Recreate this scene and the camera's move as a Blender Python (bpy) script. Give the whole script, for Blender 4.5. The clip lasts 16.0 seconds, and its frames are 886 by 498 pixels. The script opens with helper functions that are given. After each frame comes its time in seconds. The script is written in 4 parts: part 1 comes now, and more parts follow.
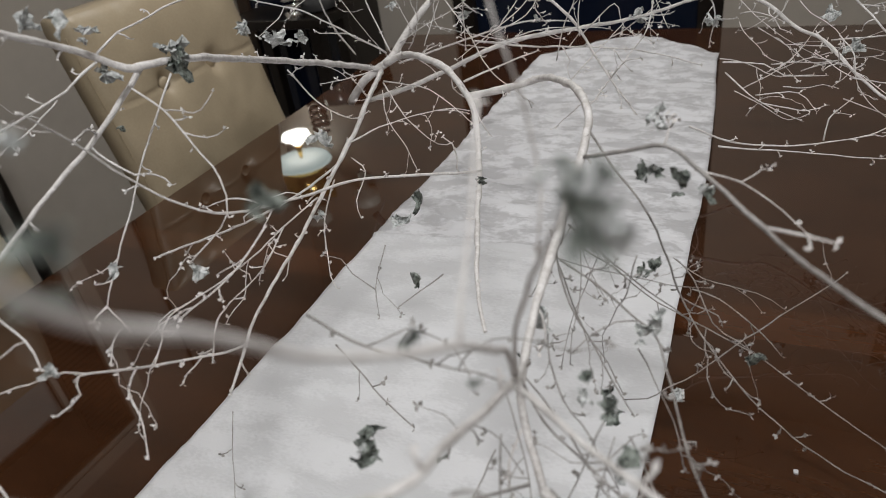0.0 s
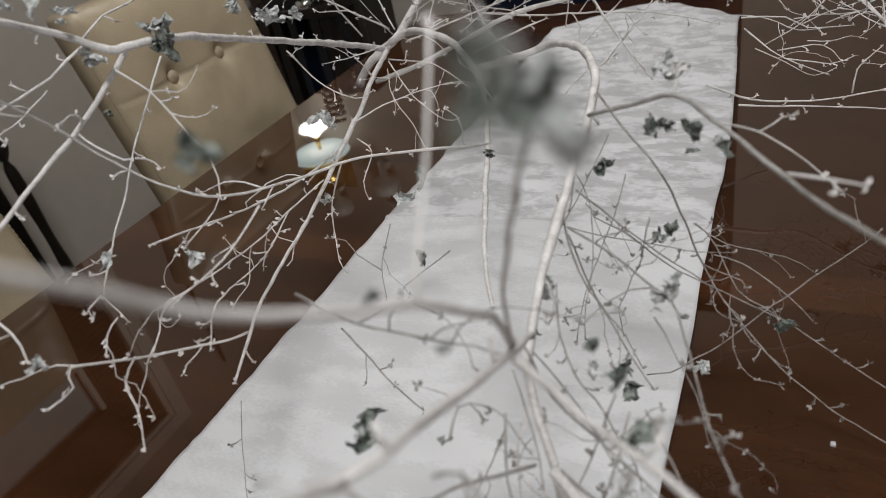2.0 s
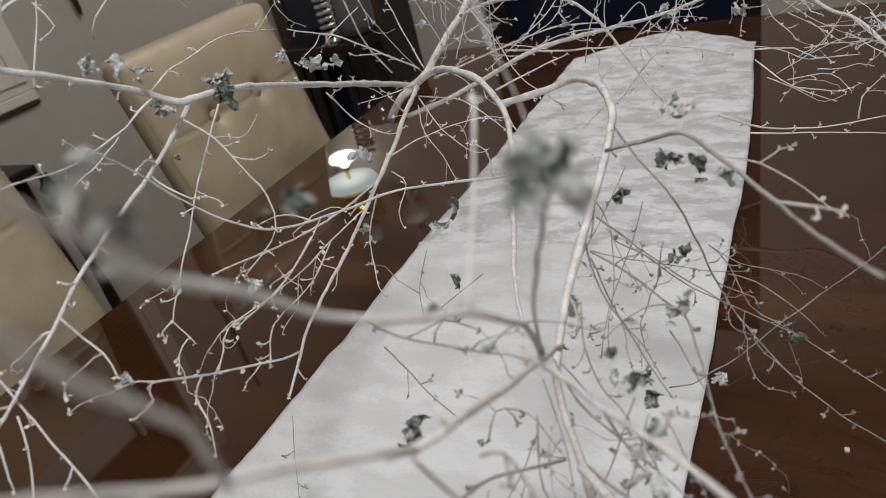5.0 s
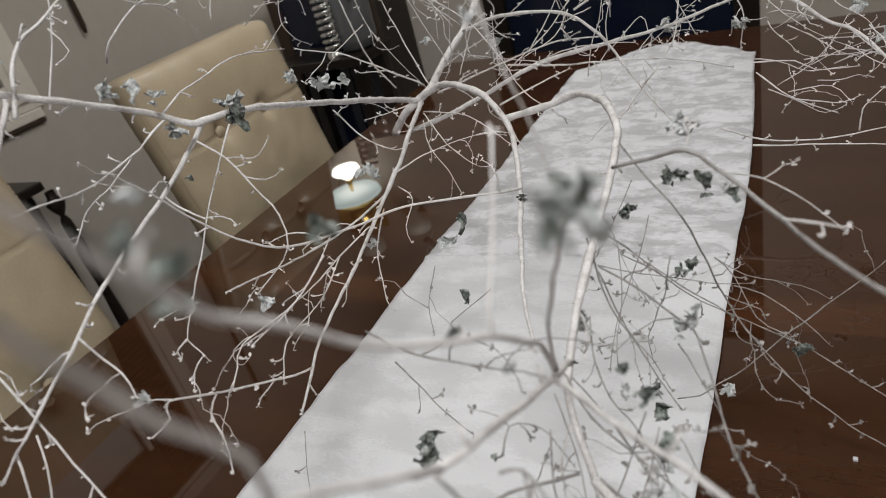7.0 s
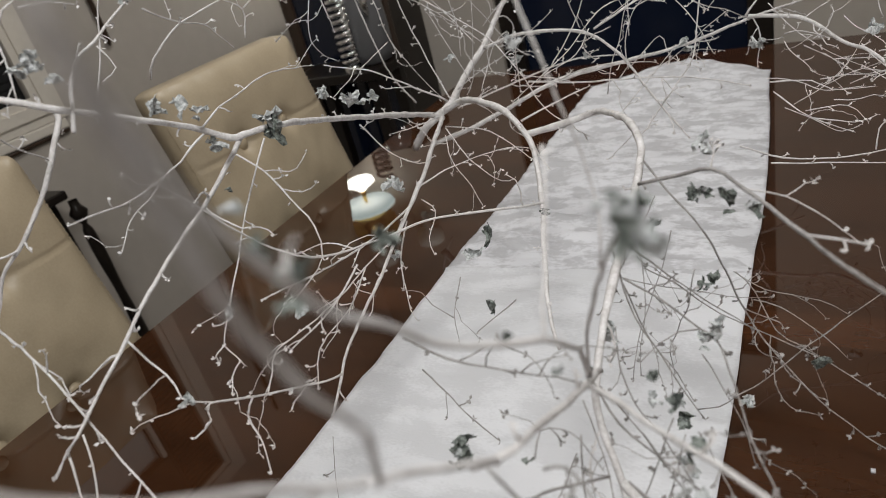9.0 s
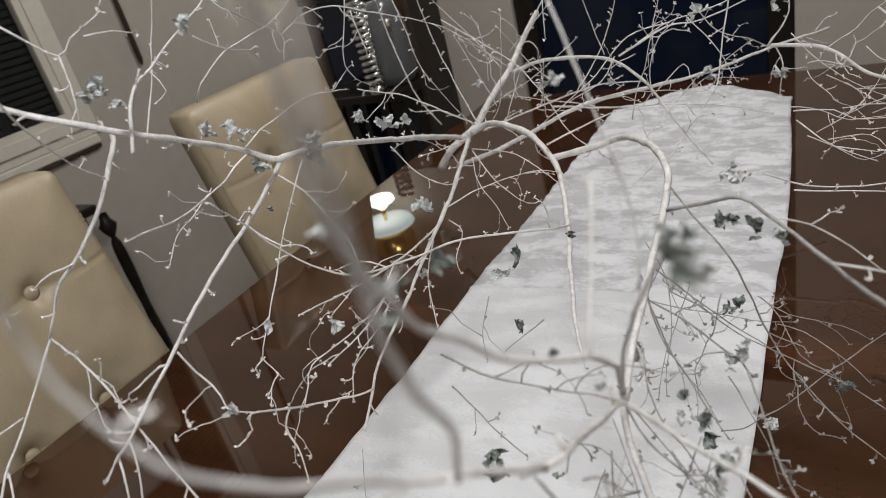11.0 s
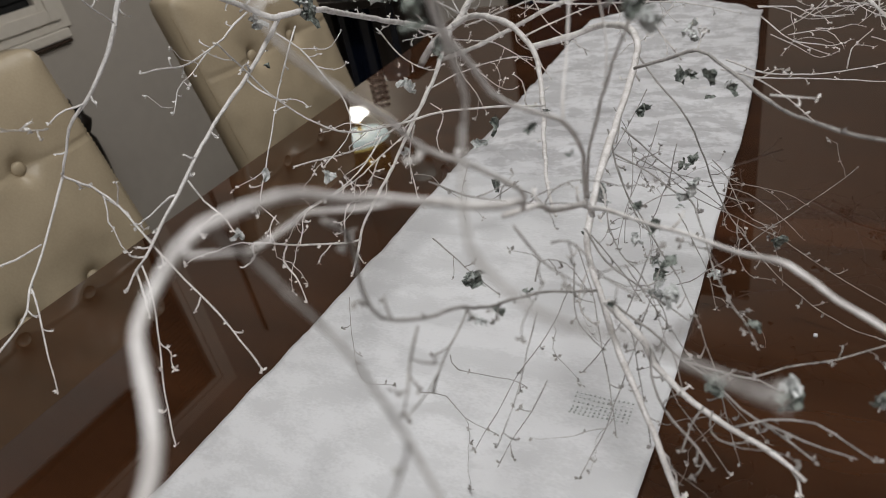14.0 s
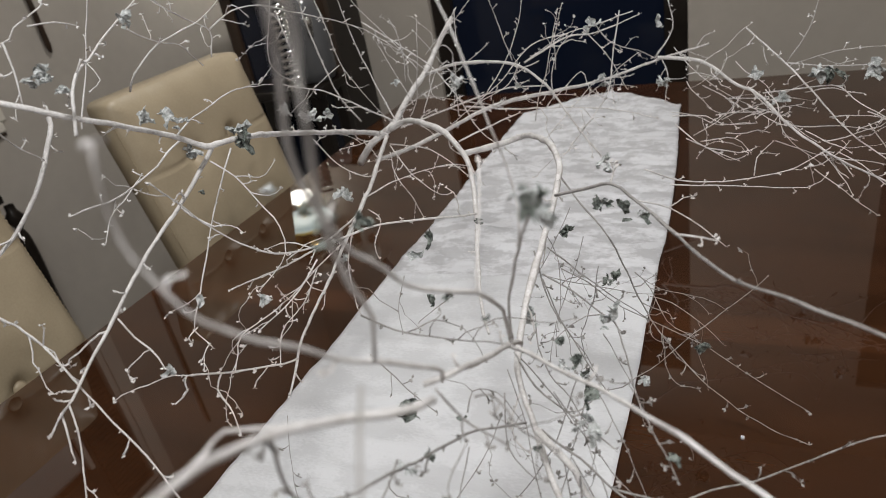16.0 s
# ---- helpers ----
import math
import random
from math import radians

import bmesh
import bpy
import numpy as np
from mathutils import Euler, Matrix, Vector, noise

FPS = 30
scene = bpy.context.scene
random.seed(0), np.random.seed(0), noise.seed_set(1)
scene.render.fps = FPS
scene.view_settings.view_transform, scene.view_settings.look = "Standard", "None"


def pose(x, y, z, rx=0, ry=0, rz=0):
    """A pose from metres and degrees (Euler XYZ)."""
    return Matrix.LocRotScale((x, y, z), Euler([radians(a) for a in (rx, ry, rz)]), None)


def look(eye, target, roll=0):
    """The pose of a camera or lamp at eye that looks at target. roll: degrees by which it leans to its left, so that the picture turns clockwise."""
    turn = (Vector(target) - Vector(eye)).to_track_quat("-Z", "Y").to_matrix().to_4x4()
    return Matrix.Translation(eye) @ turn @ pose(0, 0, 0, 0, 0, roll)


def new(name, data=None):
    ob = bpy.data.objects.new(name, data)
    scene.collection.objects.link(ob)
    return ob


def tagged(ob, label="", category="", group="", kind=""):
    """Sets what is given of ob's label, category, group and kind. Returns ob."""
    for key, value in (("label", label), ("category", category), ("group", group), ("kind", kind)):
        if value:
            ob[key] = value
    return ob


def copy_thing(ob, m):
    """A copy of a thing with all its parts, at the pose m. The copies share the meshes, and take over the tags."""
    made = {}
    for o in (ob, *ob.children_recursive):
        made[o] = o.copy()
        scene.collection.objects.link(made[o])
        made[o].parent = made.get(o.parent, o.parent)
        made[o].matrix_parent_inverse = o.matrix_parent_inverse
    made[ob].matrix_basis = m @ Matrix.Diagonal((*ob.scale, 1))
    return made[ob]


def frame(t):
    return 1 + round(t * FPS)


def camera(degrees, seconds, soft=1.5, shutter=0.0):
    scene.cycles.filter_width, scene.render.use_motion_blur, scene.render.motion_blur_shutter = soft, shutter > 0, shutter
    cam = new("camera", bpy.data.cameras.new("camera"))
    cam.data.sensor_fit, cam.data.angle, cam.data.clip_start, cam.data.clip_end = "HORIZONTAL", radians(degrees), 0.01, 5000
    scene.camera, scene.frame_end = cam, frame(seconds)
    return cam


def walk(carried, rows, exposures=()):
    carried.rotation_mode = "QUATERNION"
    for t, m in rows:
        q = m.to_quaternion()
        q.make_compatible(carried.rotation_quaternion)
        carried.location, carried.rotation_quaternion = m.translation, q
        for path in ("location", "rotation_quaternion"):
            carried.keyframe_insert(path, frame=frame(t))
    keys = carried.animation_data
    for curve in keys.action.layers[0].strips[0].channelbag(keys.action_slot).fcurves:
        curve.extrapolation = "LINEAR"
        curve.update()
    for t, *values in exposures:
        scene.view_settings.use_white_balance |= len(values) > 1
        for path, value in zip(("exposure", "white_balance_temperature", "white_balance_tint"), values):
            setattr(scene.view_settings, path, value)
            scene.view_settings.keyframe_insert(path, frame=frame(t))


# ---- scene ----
cam = camera(66.3, 16.0, soft=0.8)
PATH = [
    (0, (0.095, -0.909, 1.202), (-0.714, 0.595, 0.161), -8.9),
    (0.5, (0.09, -0.895, 1.194), (-0.697, 0.614, 0.144), -8.9),
    (1, (0.093, -0.888, 1.187), (-0.729, 0.599, 0.132), -10.1),
    (1.5, (0.093, -0.887, 1.182), (-0.73, 0.597, 0.123), -9.9),
    (2, (0.101, -0.89, 1.179), (-0.777, 0.563, 0.121), -12.9),
    (2.5, (0.103, -0.896, 1.187), (-0.79, 0.56, 0.147), -13.8),
    (3, (0.106, -0.901, 1.194), (-0.827, 0.534, 0.158), -15.3),
    (3.5, (0.109, -0.902, 1.195), (-0.829, 0.521, 0.149), -16.2),
    (3.7, (0.109, -0.897, 1.193), (-0.822, 0.531, 0.147), -16.3),
    (5.8, (0.125, -0.942, 1.213), (-0.847, 0.527, 0.267), -14.7),
    (6, (0.126, -0.941, 1.214), (-0.848, 0.527, 0.266), -15.0),
    (6.5, (0.119, -0.938, 1.216), (-0.856, 0.537, 0.281), -14.9),
    (7, (0.116, -0.933, 1.214), (-0.842, 0.541, 0.26), -15.6),
    (7.5, (0.11, -0.944, 1.218), (-0.846, 0.538, 0.273), -14.9),
    (8, (0.113, -0.951, 1.223), (-0.86, 0.533, 0.3), -15.1),
    (8.2, (0.111, -0.952, 1.224), (-0.87, 0.528, 0.305), -15.0),
    (10.3, (0.112, -0.96, 1.227), (-0.868, 0.524, 0.313), -15.5),
    (10.5, (0.112, -0.962, 1.227), (-0.875, 0.519, 0.313), -15.7),
    (11, (0.109, -0.975, 1.24), (-0.913, 0.514, 0.38), -14.6),
    (11.5, (0.11, -0.995, 1.244), (-0.93, 0.482, 0.386), -13.1),
    (12, (0.136, -0.936, 1.241), (-0.808, 0.581, 0.344), -16.0),
    (12.5, (0.106, -1.014, 1.243), (-0.979, 0.405, 0.344), -13.9),
    (13, (0.115, -1.05, 1.225), (-0.935, 0.343, 0.247), -13.2),
    (13.5, (0.117, -1.067, 1.214), (-0.881, 0.315, 0.169), -12.4),
    (14, (0.13, -1.055, 1.211), (-0.802, 0.368, 0.158), -12.4),
    (14.5, (0.142, -1.019, 1.213), (-0.646, 0.49, 0.162), -11.6),
    (15, (0.145, -1.009, 1.224), (-0.606, 0.554, 0.227), -11.2),
    (15.5, (0.146, -1.012, 1.241), (-0.643, 0.577, 0.318), -12.2),
    (16, (0.144, -1.036, 1.254), (-0.666, 0.553, 0.348), -11.1),
]
walk(cam, [(t, look(eye, target, roll)) for t, eye, target, roll in PATH], [(0, -0.12), (3.6, -0.12), (7, 0), (10.5, 0.0), (11.5, 0.12), (12.6, 0.04), (13.5, -0.1), (14.5, -0.2), (16, 0.05)])

# ---- world and light ----
cam.data.dof.use_dof = True
cam.data.dof.focus_distance = 0.70
cam.data.dof.aperture_fstop = 7.5
world = bpy.data.worlds.new("night")
scene.world = world
world.use_nodes = True
world.node_tree.nodes["Background"].inputs[0].default_value = (0.35, 0.5, 0.8, 1)
world.node_tree.nodes["Background"].inputs[1].default_value = 0.01


def area_lamp(name, m, size, power, colour):
    data = bpy.data.lights.new(name, "AREA")
    data.shape, data.size, data.energy, data.color = "DISK", size, power, colour
    ob = new(name, data)
    ob.matrix_world = m
    return ob


area_lamp("ceiling_lamp_light", look((0.3, -1.1, 2.44), (0.1, -0.6, 0.75)), 0.5, 35, (1.0, 1.0, 0.985))
area_lamp("far_ceiling_lamp_light", look((-0.6, 0.6, 2.44), (-0.55, 0.6, 0)), 0.3, 14, (1.0, 0.985, 0.95))
# fill added behind the camera to brighten the near branches; no such source seen
area_lamp("near_fill_light", look((1.1, -2.1, 2.44), (1.0, -1.9, 0)), 0.5, 14, (1.0, 1.0, 0.985))

# ---- materials ----


def material(name, dark, light, rough=0.5, metal=0.0, scale=20.0, bump=0.1, stretch=(1, 1, 1), fine=9.0, share=0.4, ior=1.45, coat=0.0, spread=0.17):
    """Two-scale noise between two colours, with bump and slight changes of gloss."""
    m = bpy.data.materials.new(name)
    m.use_nodes = True
    t = m.node_tree
    b = t.nodes["Principled BSDF"]
    b.inputs["Metallic"].default_value = metal
    b.inputs["IOR"].default_value = ior
    b.inputs["Coat Weight"].default_value = coat
    b.inputs["Coat Roughness"].default_value = 0.04
    co, mp = t.nodes.new("ShaderNodeTexCoord"), t.nodes.new("ShaderNodeMapping")
    mp.inputs["Scale"].default_value = stretch
    t.links.new(co.outputs["Object"], mp.inputs[0])
    n1, n2 = t.nodes.new("ShaderNodeTexNoise"), t.nodes.new("ShaderNodeTexNoise")
    n1.inputs["Scale"].default_value, n2.inputs["Scale"].default_value = scale, scale * fine
    for n in (n1, n2):
        n.inputs["Detail"].default_value = 6
        t.links.new(mp.outputs[0], n.inputs["Vector"])
    mix = t.nodes.new("ShaderNodeMix")
    mix.data_type = "FLOAT"
    mix.inputs[0].default_value = share
    t.links.new(n1.outputs["Fac"], mix.inputs[2])
    t.links.new(n2.outputs["Fac"], mix.inputs[3])
    ramp = t.nodes.new("ShaderNodeValToRGB")
    ramp.color_ramp.elements[0].position, ramp.color_ramp.elements[1].position = 0.5 - spread, 0.5 + spread
    ramp.color_ramp.elements[0].color, ramp.color_ramp.elements[1].color = (*dark, 1), (*light, 1)
    t.links.new(mix.outputs[0], ramp.inputs[0])
    t.links.new(ramp.outputs[0], b.inputs["Base Color"])
    rr = t.nodes.new("ShaderNodeMapRange")
    rr.inputs["To Min"].default_value, rr.inputs["To Max"].default_value = rough * 0.8, min(1, rough * 1.2)
    t.links.new(n1.outputs["Fac"], rr.inputs["Value"])
    t.links.new(rr.outputs[0], b.inputs["Roughness"])
    if bump:
        bp = t.nodes.new("ShaderNodeBump")
        bp.inputs["Strength"].default_value = bump
        bp.inputs["Distance"].default_value = 0.003
        t.links.new(mix.outputs[0], bp.inputs["Height"])
        t.links.new(bp.outputs[0], b.inputs["Normal"])
    return m


WOOD = material("polished_dark_wood", (0.030, 0.0115, 0.0048), (0.060, 0.0232, 0.0098), 0.02, 0, 3, 0.002, (1, 5, 1), ior=1.66, share=0.25, spread=0.2)
WOOD_LIGHT = material("polished_redder_wood", (0.044, 0.0165, 0.0066), (0.078, 0.029, 0.0118), 0.02, 0, 3, 0.002, (1, 5, 1), ior=1.66, share=0.25, spread=0.2)
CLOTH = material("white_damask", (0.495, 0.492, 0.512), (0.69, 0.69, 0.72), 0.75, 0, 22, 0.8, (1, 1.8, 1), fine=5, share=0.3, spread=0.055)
# undecorated near half; its patches paint the soft shading of folds into the colour
PLAIN = material("white_cloth_fold_shading", (0.605, 0.607, 0.628), (0.70, 0.703, 0.728), 0.75, 0, 15, 0.8, (1, 1.8, 1), fine=14, share=0.25, spread=0.055)
LEATHER = material("beige_leather", (0.385, 0.312, 0.215), (0.455, 0.375, 0.262), 0.40, 0, 7, 0.06, fine=40)
DARK = material("black_stained_wood", (0.008, 0.006, 0.005), (0.02, 0.015, 0.012), 0.3, 0, 10, 0.08)
BLIND = material("matt_black_slat", (0.006, 0.006, 0.006), (0.012, 0.012, 0.012), 0.8, 0, 10, 0.0)
BROWN = material("dark_brown_frame_wood", (0.03, 0.018, 0.012), (0.055, 0.034, 0.022), 0.35, 0, 8, 0.05, (6, 6, 0.6))
WALL = material("warm_grey_plaster", (0.40, 0.36, 0.318), (0.45, 0.408, 0.362), 0.8, 0, 2.5, 0.05)
WHITE = material("cream_window_paint", (0.62, 0.57, 0.50), (0.70, 0.65, 0.58), 0.45, 0, 6, 0.03)
SHADE = material("pale_grey_roller_cloth", (0.62, 0.645, 0.635), (0.70, 0.72, 0.71), 0.8, 0, 30, 0.05)
CEIL = material("white_ceiling_paint", (0.70, 0.69, 0.67), (0.76, 0.75, 0.73), 0.85, 0, 3, 0.03)
FLOOR = material("grey_floor_tile", (0.22, 0.20, 0.18), (0.30, 0.28, 0.25), 0.4, 0, 4, 0.03)
BARK = material("whitewashed_bark", (0.50, 0.472, 0.458), (0.84, 0.82, 0.82), 0.7, 0, 90, 0.5, fine=6)
# same bark darkened: underside shade of the twigs over the runner, put into colour
SHADED_BARK = material("shaded_whitewashed_bark", (0.17, 0.158, 0.15), (0.46, 0.44, 0.43), 0.7, 0, 90, 0.5, fine=6)
LEAF_PALE = material("silver_white_dry_leaf", (0.26, 0.28, 0.27), (0.74, 0.75, 0.76), 0.55, 0, 140, 0.4, fine=4, spread=0.12)
LEAF_DARK = material("grey_green_dry_leaf", (0.010, 0.014, 0.011), (0.28, 0.31, 0.285), 0.5, 0, 130, 0.4, fine=4, spread=0.10)
BRASS = material("polished_brass", (0.72, 0.46, 0.14), (0.82, 0.56, 0.2), 0.22, 1, 20, 0.02)
CHROME = material("bright_chrome", (0.75, 0.75, 0.75), (0.85, 0.85, 0.85), 0.12, 1, 20, 0.0)


def glass_like(name, colour, rough, ior):
    m = bpy.data.materials.new(name)
    m.use_nodes = True
    b = m.node_tree.nodes["Principled BSDF"]
    b.inputs["Base Color"].default_value = (*colour, 1)
    b.inputs["Roughness"].default_value = rough
    b.inputs["IOR"].default_value = ior
    return m


NIGHT = glass_like("night_blue_window_glass", (0.008, 0.012, 0.026), 0.06, 1.5)
SMOKED = glass_like("smoked_glass", (0.11, 0.11, 0.115), 0.18, 1.6)
PALE = glass_like("pale_ceramic", (0.75, 0.78, 0.74), 0.3, 1.5)
GLOW = bpy.data.materials.new("lit_opal_glass")
GLOW.use_nodes = True
GLOW.node_tree.nodes["Principled BSDF"].inputs["Emission Color"].default_value = (1, 0.97, 0.88, 1)
GLOW.node_tree.nodes["Principled BSDF"].inputs["Emission Strength"].default_value = 13.0

DISH = bpy.data.materials.new("lit_pale_opal_glass")
DISH.use_nodes = True
DISH.node_tree.nodes["Principled BSDF"].inputs["Emission Color"].default_value = (0.72, 0.93, 0.92, 1)
DISH.node_tree.nodes["Principled BSDF"].inputs["Emission Strength"].default_value = 1.8

# ---- building helpers ----


def box(bm, x0, x1, y0, y1, z0, z1):
    vs = [bm.verts.new((x, y, z)) for z in (z0, z1) for x, y in ((x0, y0), (x1, y0), (x1, y1), (x0, y1))]
    for f in ((0, 3, 2, 1), (4, 5, 6, 7), (0, 1, 5, 4), (1, 2, 6, 5), (2, 3, 7, 6), (3, 0, 4, 7)):
        bm.faces.new([vs[i] for i in f])
    return vs


def part(name, bm, mat, parent=None, label="", smooth=False):
    me = bpy.data.meshes.new(name)
    bmesh.ops.recalc_face_normals(bm, faces=bm.faces[:])
    bm.to_mesh(me)
    bm.free()
    for p in me.polygons:
        p.use_smooth = smooth
    me.materials.append(mat)
    ob = new(name, me)
    if parent:
        ob.parent = parent
    if label:
        ob["label"] = label
    return ob


def rounded(name, mat, b, r=0.004, parent=None, label="", seg=2):
    bm = bmesh.new()
    box(bm, *b)
    if r:
        bmesh.ops.bevel(bm, geom=bm.edges[:], offset=r, segments=seg, affect="EDGES", profile=0.5)
    return part(name, bm, mat, parent, label)


def lathe(name, mat, rings, centre, parent=None, label="", n=20):
    """A turned shape from (radius, height) rings."""
    bm = bmesh.new()
    loops = []
    for r, z in rings:
        loops.append([bm.verts.new((centre[0] + r * math.cos(2 * math.pi * i / n), centre[1] + r * math.sin(2 * math.pi * i / n), centre[2] + z)) for i in range(n)])
    for a, c in zip(loops, loops[1:]):
        for i in range(n):
            bm.faces.new((a[i], a[(i + 1) % n], c[(i + 1) % n], c[i]))
    bm.faces.new(loops[0]), bm.faces.new(loops[-1])
    return part(name, bm, mat, parent, label, True)


def empty(name, at, label, category, group=""):
    ob = new(name)
    ob.location = at
    bpy.context.view_layer.update()
    return tagged(ob, label, category, group)


def under(ob, parent):
    """Parents ob without moving it."""
    ob.parent = parent
    ob.matrix_parent_inverse = Matrix.Translation(parent.location).inverted()
    return ob


def structure(ob):
    return tagged(ob, kind="structure")


# ---- the room ----
XW, YN, XE, YS, HC = -1.83, 1.35, 2.2, -2.6, 2.5
structure(rounded("floor", FLOOR, (XW - 0.15, XE + 0.15, YS - 0.15, YN + 0.15, -0.1, 0), 0))
structure(rounded("ceiling", CEIL, (XW - 0.15, XE + 0.15, YS - 0.15, YN + 0.15, HC, HC + 0.1), 0))
structure(rounded("wall_south", WALL, (XW - 0.15, XE + 0.15, YS - 0.15, YS, 0, HC), 0))
structure(rounded("wall_east", WALL, (XE, XE + 0.15, YS, YN, 0, HC), 0))


def wall_with_openings(name, along, a0, a1, b0, b1, openings):
    """A wall of full height along x or y from a0 to a1, from b0 to b1 thick; openings: (from, to, sill, head)."""
    bm = bmesh.new()

    def piece(p, q, z0, z1):
        if q - p > 1e-4 and z1 - z0 > 1e-4:
            box(bm, p, q, b0, b1, z0, z1) if along == "x" else box(bm, b0, b1, p, q, z0, z1)
    at = a0
    for p, q, sill, head in sorted(openings):
        piece(at, p, 0, HC)
        piece(p, q, 0, sill)
        piece(p, q, head, HC)
        at = q
    piece(at, a1, 0, HC)
    return structure(part(name, bm, WALL))


wall_with_openings("wall_north", "x", XW - 0.15, XE, YN, YN + 0.15, [(-0.938, -0.042, 0.02, 2.15), (0.55, 1.45, 0.02, 2.15)])
wall_with_openings("wall_west", "y", YS, YN, XW - 0.15, XW, [(-1.15, 0.165, 0.985, 1.93)])


def glazed_door(name, x0, x1):
    """A dark timber glazed door set in the north wall's opening."""
    bm = bmesh.new()
    w = 0.075
    z0, z1 = 0.02, 2.15
    box(bm, x0, x0 + w, YN + 0.02, YN + 0.09, z0, z1)
    box(bm, x1 - w, x1, YN + 0.02, YN + 0.09, z0, z1)
    box(bm, x0 + w, x1 - w, YN + 0.022, YN + 0.088, z1 - w, z1)
    box(bm, x0 + w, x1 - w, YN + 0.022, YN + 0.088, z0, z0 + 0.2)
    ob = part(name, bm, DARK)
    structure(tagged(ob, "dark brown timber glazed door, black at night", "door"))
    g = bmesh.new()
    box(g, x0 + w, x1 - w, YN + 0.05, YN + 0.058, z0 + 0.2, z1 - w)
    part("pane", g, NIGHT, ob, "night-dark window glass")
    return ob


glazed_door("door_1", -0.938, -0.042)
door = structure(tagged(rounded("door_2", BROWN, (0.55, 1.45, YN + 0.03, YN + 0.075, 0.02, 2.15), 0.003), "dark brown wooden door, closed, in grey wall", "door"))
for xa, xb in ((0.64, 0.96), (1.04, 1.36)):
    for za, zb in ((0.16, 0.86), (1.02, 2.0)):
        rounded("door_panel", BROWN, (xa, xb, YN + 0.018, YN + 0.029, za, zb), 0.008, door)

# window in the west wall, with a moulded cream surround
y0, y1, z0, z1 = -1.15, 0.165, 0.985, 1.93
bm = bmesh.new()
for outer, inner, deep in ((0.075, 0.05, 0.010), (0.05, 0.018, 0.016), (0.018, -0.004, 0.011)):
    a, b, c, d, w = y0 - outer, y1 + outer, z0 - outer, z1 + outer, outer - inner
    box(bm, XW, XW + deep, a, a + w, c, d)
    box(bm, XW, XW + deep, b - w, b, c, d)
    box(bm, XW, XW + deep - 0.001, a + w, b - w, c, c + w)
    box(bm, XW, XW + deep - 0.001, a + w, b - w, d - w, d)
win = structure(tagged(part("window_1", bm, WHITE), "cream-painted moulded window surround, dark at night", "window"))
rounded("window_sill", WHITE, (XW, XW + 0.016, y0 - 0.07, y1 + 0.06, z0 - 0.105, z0 - 0.077), 0.004, win)
rounded("apron_moulding", BROWN, (XW, XW + 0.013, y0 - 0.07, y1 + 0.058, z0 - 0.117, z0 - 0.107), 0.003, win, "thin brown wooden strip")
FW = 0.155
for name, b in (("stile", (y1 - FW, y1, z0, z1)), ("stile", (y0, y0 + FW, z0, z1)), ("bottom_rail", (y0 + FW, y1 - FW, z0, z0 + 0.13)), ("head_rail", (y0 + FW, y1 - FW, z1 - 0.185, z1))):
    rounded(name, BLIND, (XW - 0.06, XW - 0.02, *b), 0.002, win, "black louvred shutter frame")
    if name in ("stile", "bottom_rail"):
        ya, yb, za, zb = b
        for i in range(int((zb - za) / 0.02)):
            z = za + 0.004 + 0.02 * i
            rounded("slat", BLIND, (XW - 0.0195, XW - 0.014, ya + 0.012, yb - 0.012, z, z + 0.014), 0, win)
rounded("glazing_bead", WHITE, (XW - 0.045, XW - 0.026, y1 - FW - 0.018, y1 - FW, z0 + 0.131, z1 - 0.186), 0.002, win, "cream glazing bead")
rounded("glazing_bead", WHITE, (XW - 0.045, XW - 0.026, y0 + FW, y0 + FW + 0.018, z0 + 0.131, z1 - 0.186), 0.002, win, "cream glazing bead")
bm = bmesh.new()
box(bm, XW - 0.09, XW - 0.08, y0 + FW, y1 - FW, z0 + 0.13, z1 - 0.185)
part("pane", bm, NIGHT, win, "night-dark window glass")
rounded("roller_shade", SHADE, (XW - 0.056, XW - 0.052, y0 + FW + 0.002, y1 - FW - 0.02, 1.27, z1 - 0.187), 0.001, win, "pale grey roller shade drawn half down")

# wooden blind wand hanging on the west wall
lathe("blind_wand", BROWN, ((0.004, 0), (0.009, 0.02), (0.008, 0.3), (0.006, 0.9)), (XW + 0.012, 0.468, 1.045), None, "", 10)
tagged(bpy.data.objects["blind_wand"], "slim brown wooden blind wand hanging on grey wall", "blind wand")

# ---- table ----
X0, X1, Y0, Y1 = -0.782, 0.46, -1.75, 0.73
table = empty("dining_table", (-0.16, -0.5, 0), "polished dark brown wooden dining table with glossy top", "table")
for a, b, m, lab in ((Y0, -0.34502, WOOD, ""), (-0.34498, -0.29202, WOOD_LIGHT, "redder wooden cross strip"), (-0.29198, Y1, WOOD, "")):
    bm = bmesh.new()
    box(bm, X0, X1, a, b, 0.715, 0.75)
    bmesh.ops.bevel(bm, geom=[e for e in bm.edges if all(abs(v.co.z - 0.75) < 1e-6 for v in e.verts) and (all(v.co.x in (X0, X1) for v in e.verts) and abs(e.verts[0].co.x - e.verts[1].co.x) < 1e-6)], offset=0.004, segments=3, affect="EDGES")
    under(part("top_board", bm, m, None, lab), table)
under(rounded("apron", WOOD, (X0 + 0.05, X1 - 0.05, Y0 + 0.05, Y1 - 0.05, 0.62, 0.714), 0.003), table)
for x in (X0 + 0.1, X1 - 0.1):
    for y in (Y0 + 0.1, Y1 - 0.1):
        under(rounded("leg", WOOD, (x - 0.045, x + 0.045, y - 0.045, y + 0.045, 0, 0.622), 0.008), table)

# ---- table runner ----


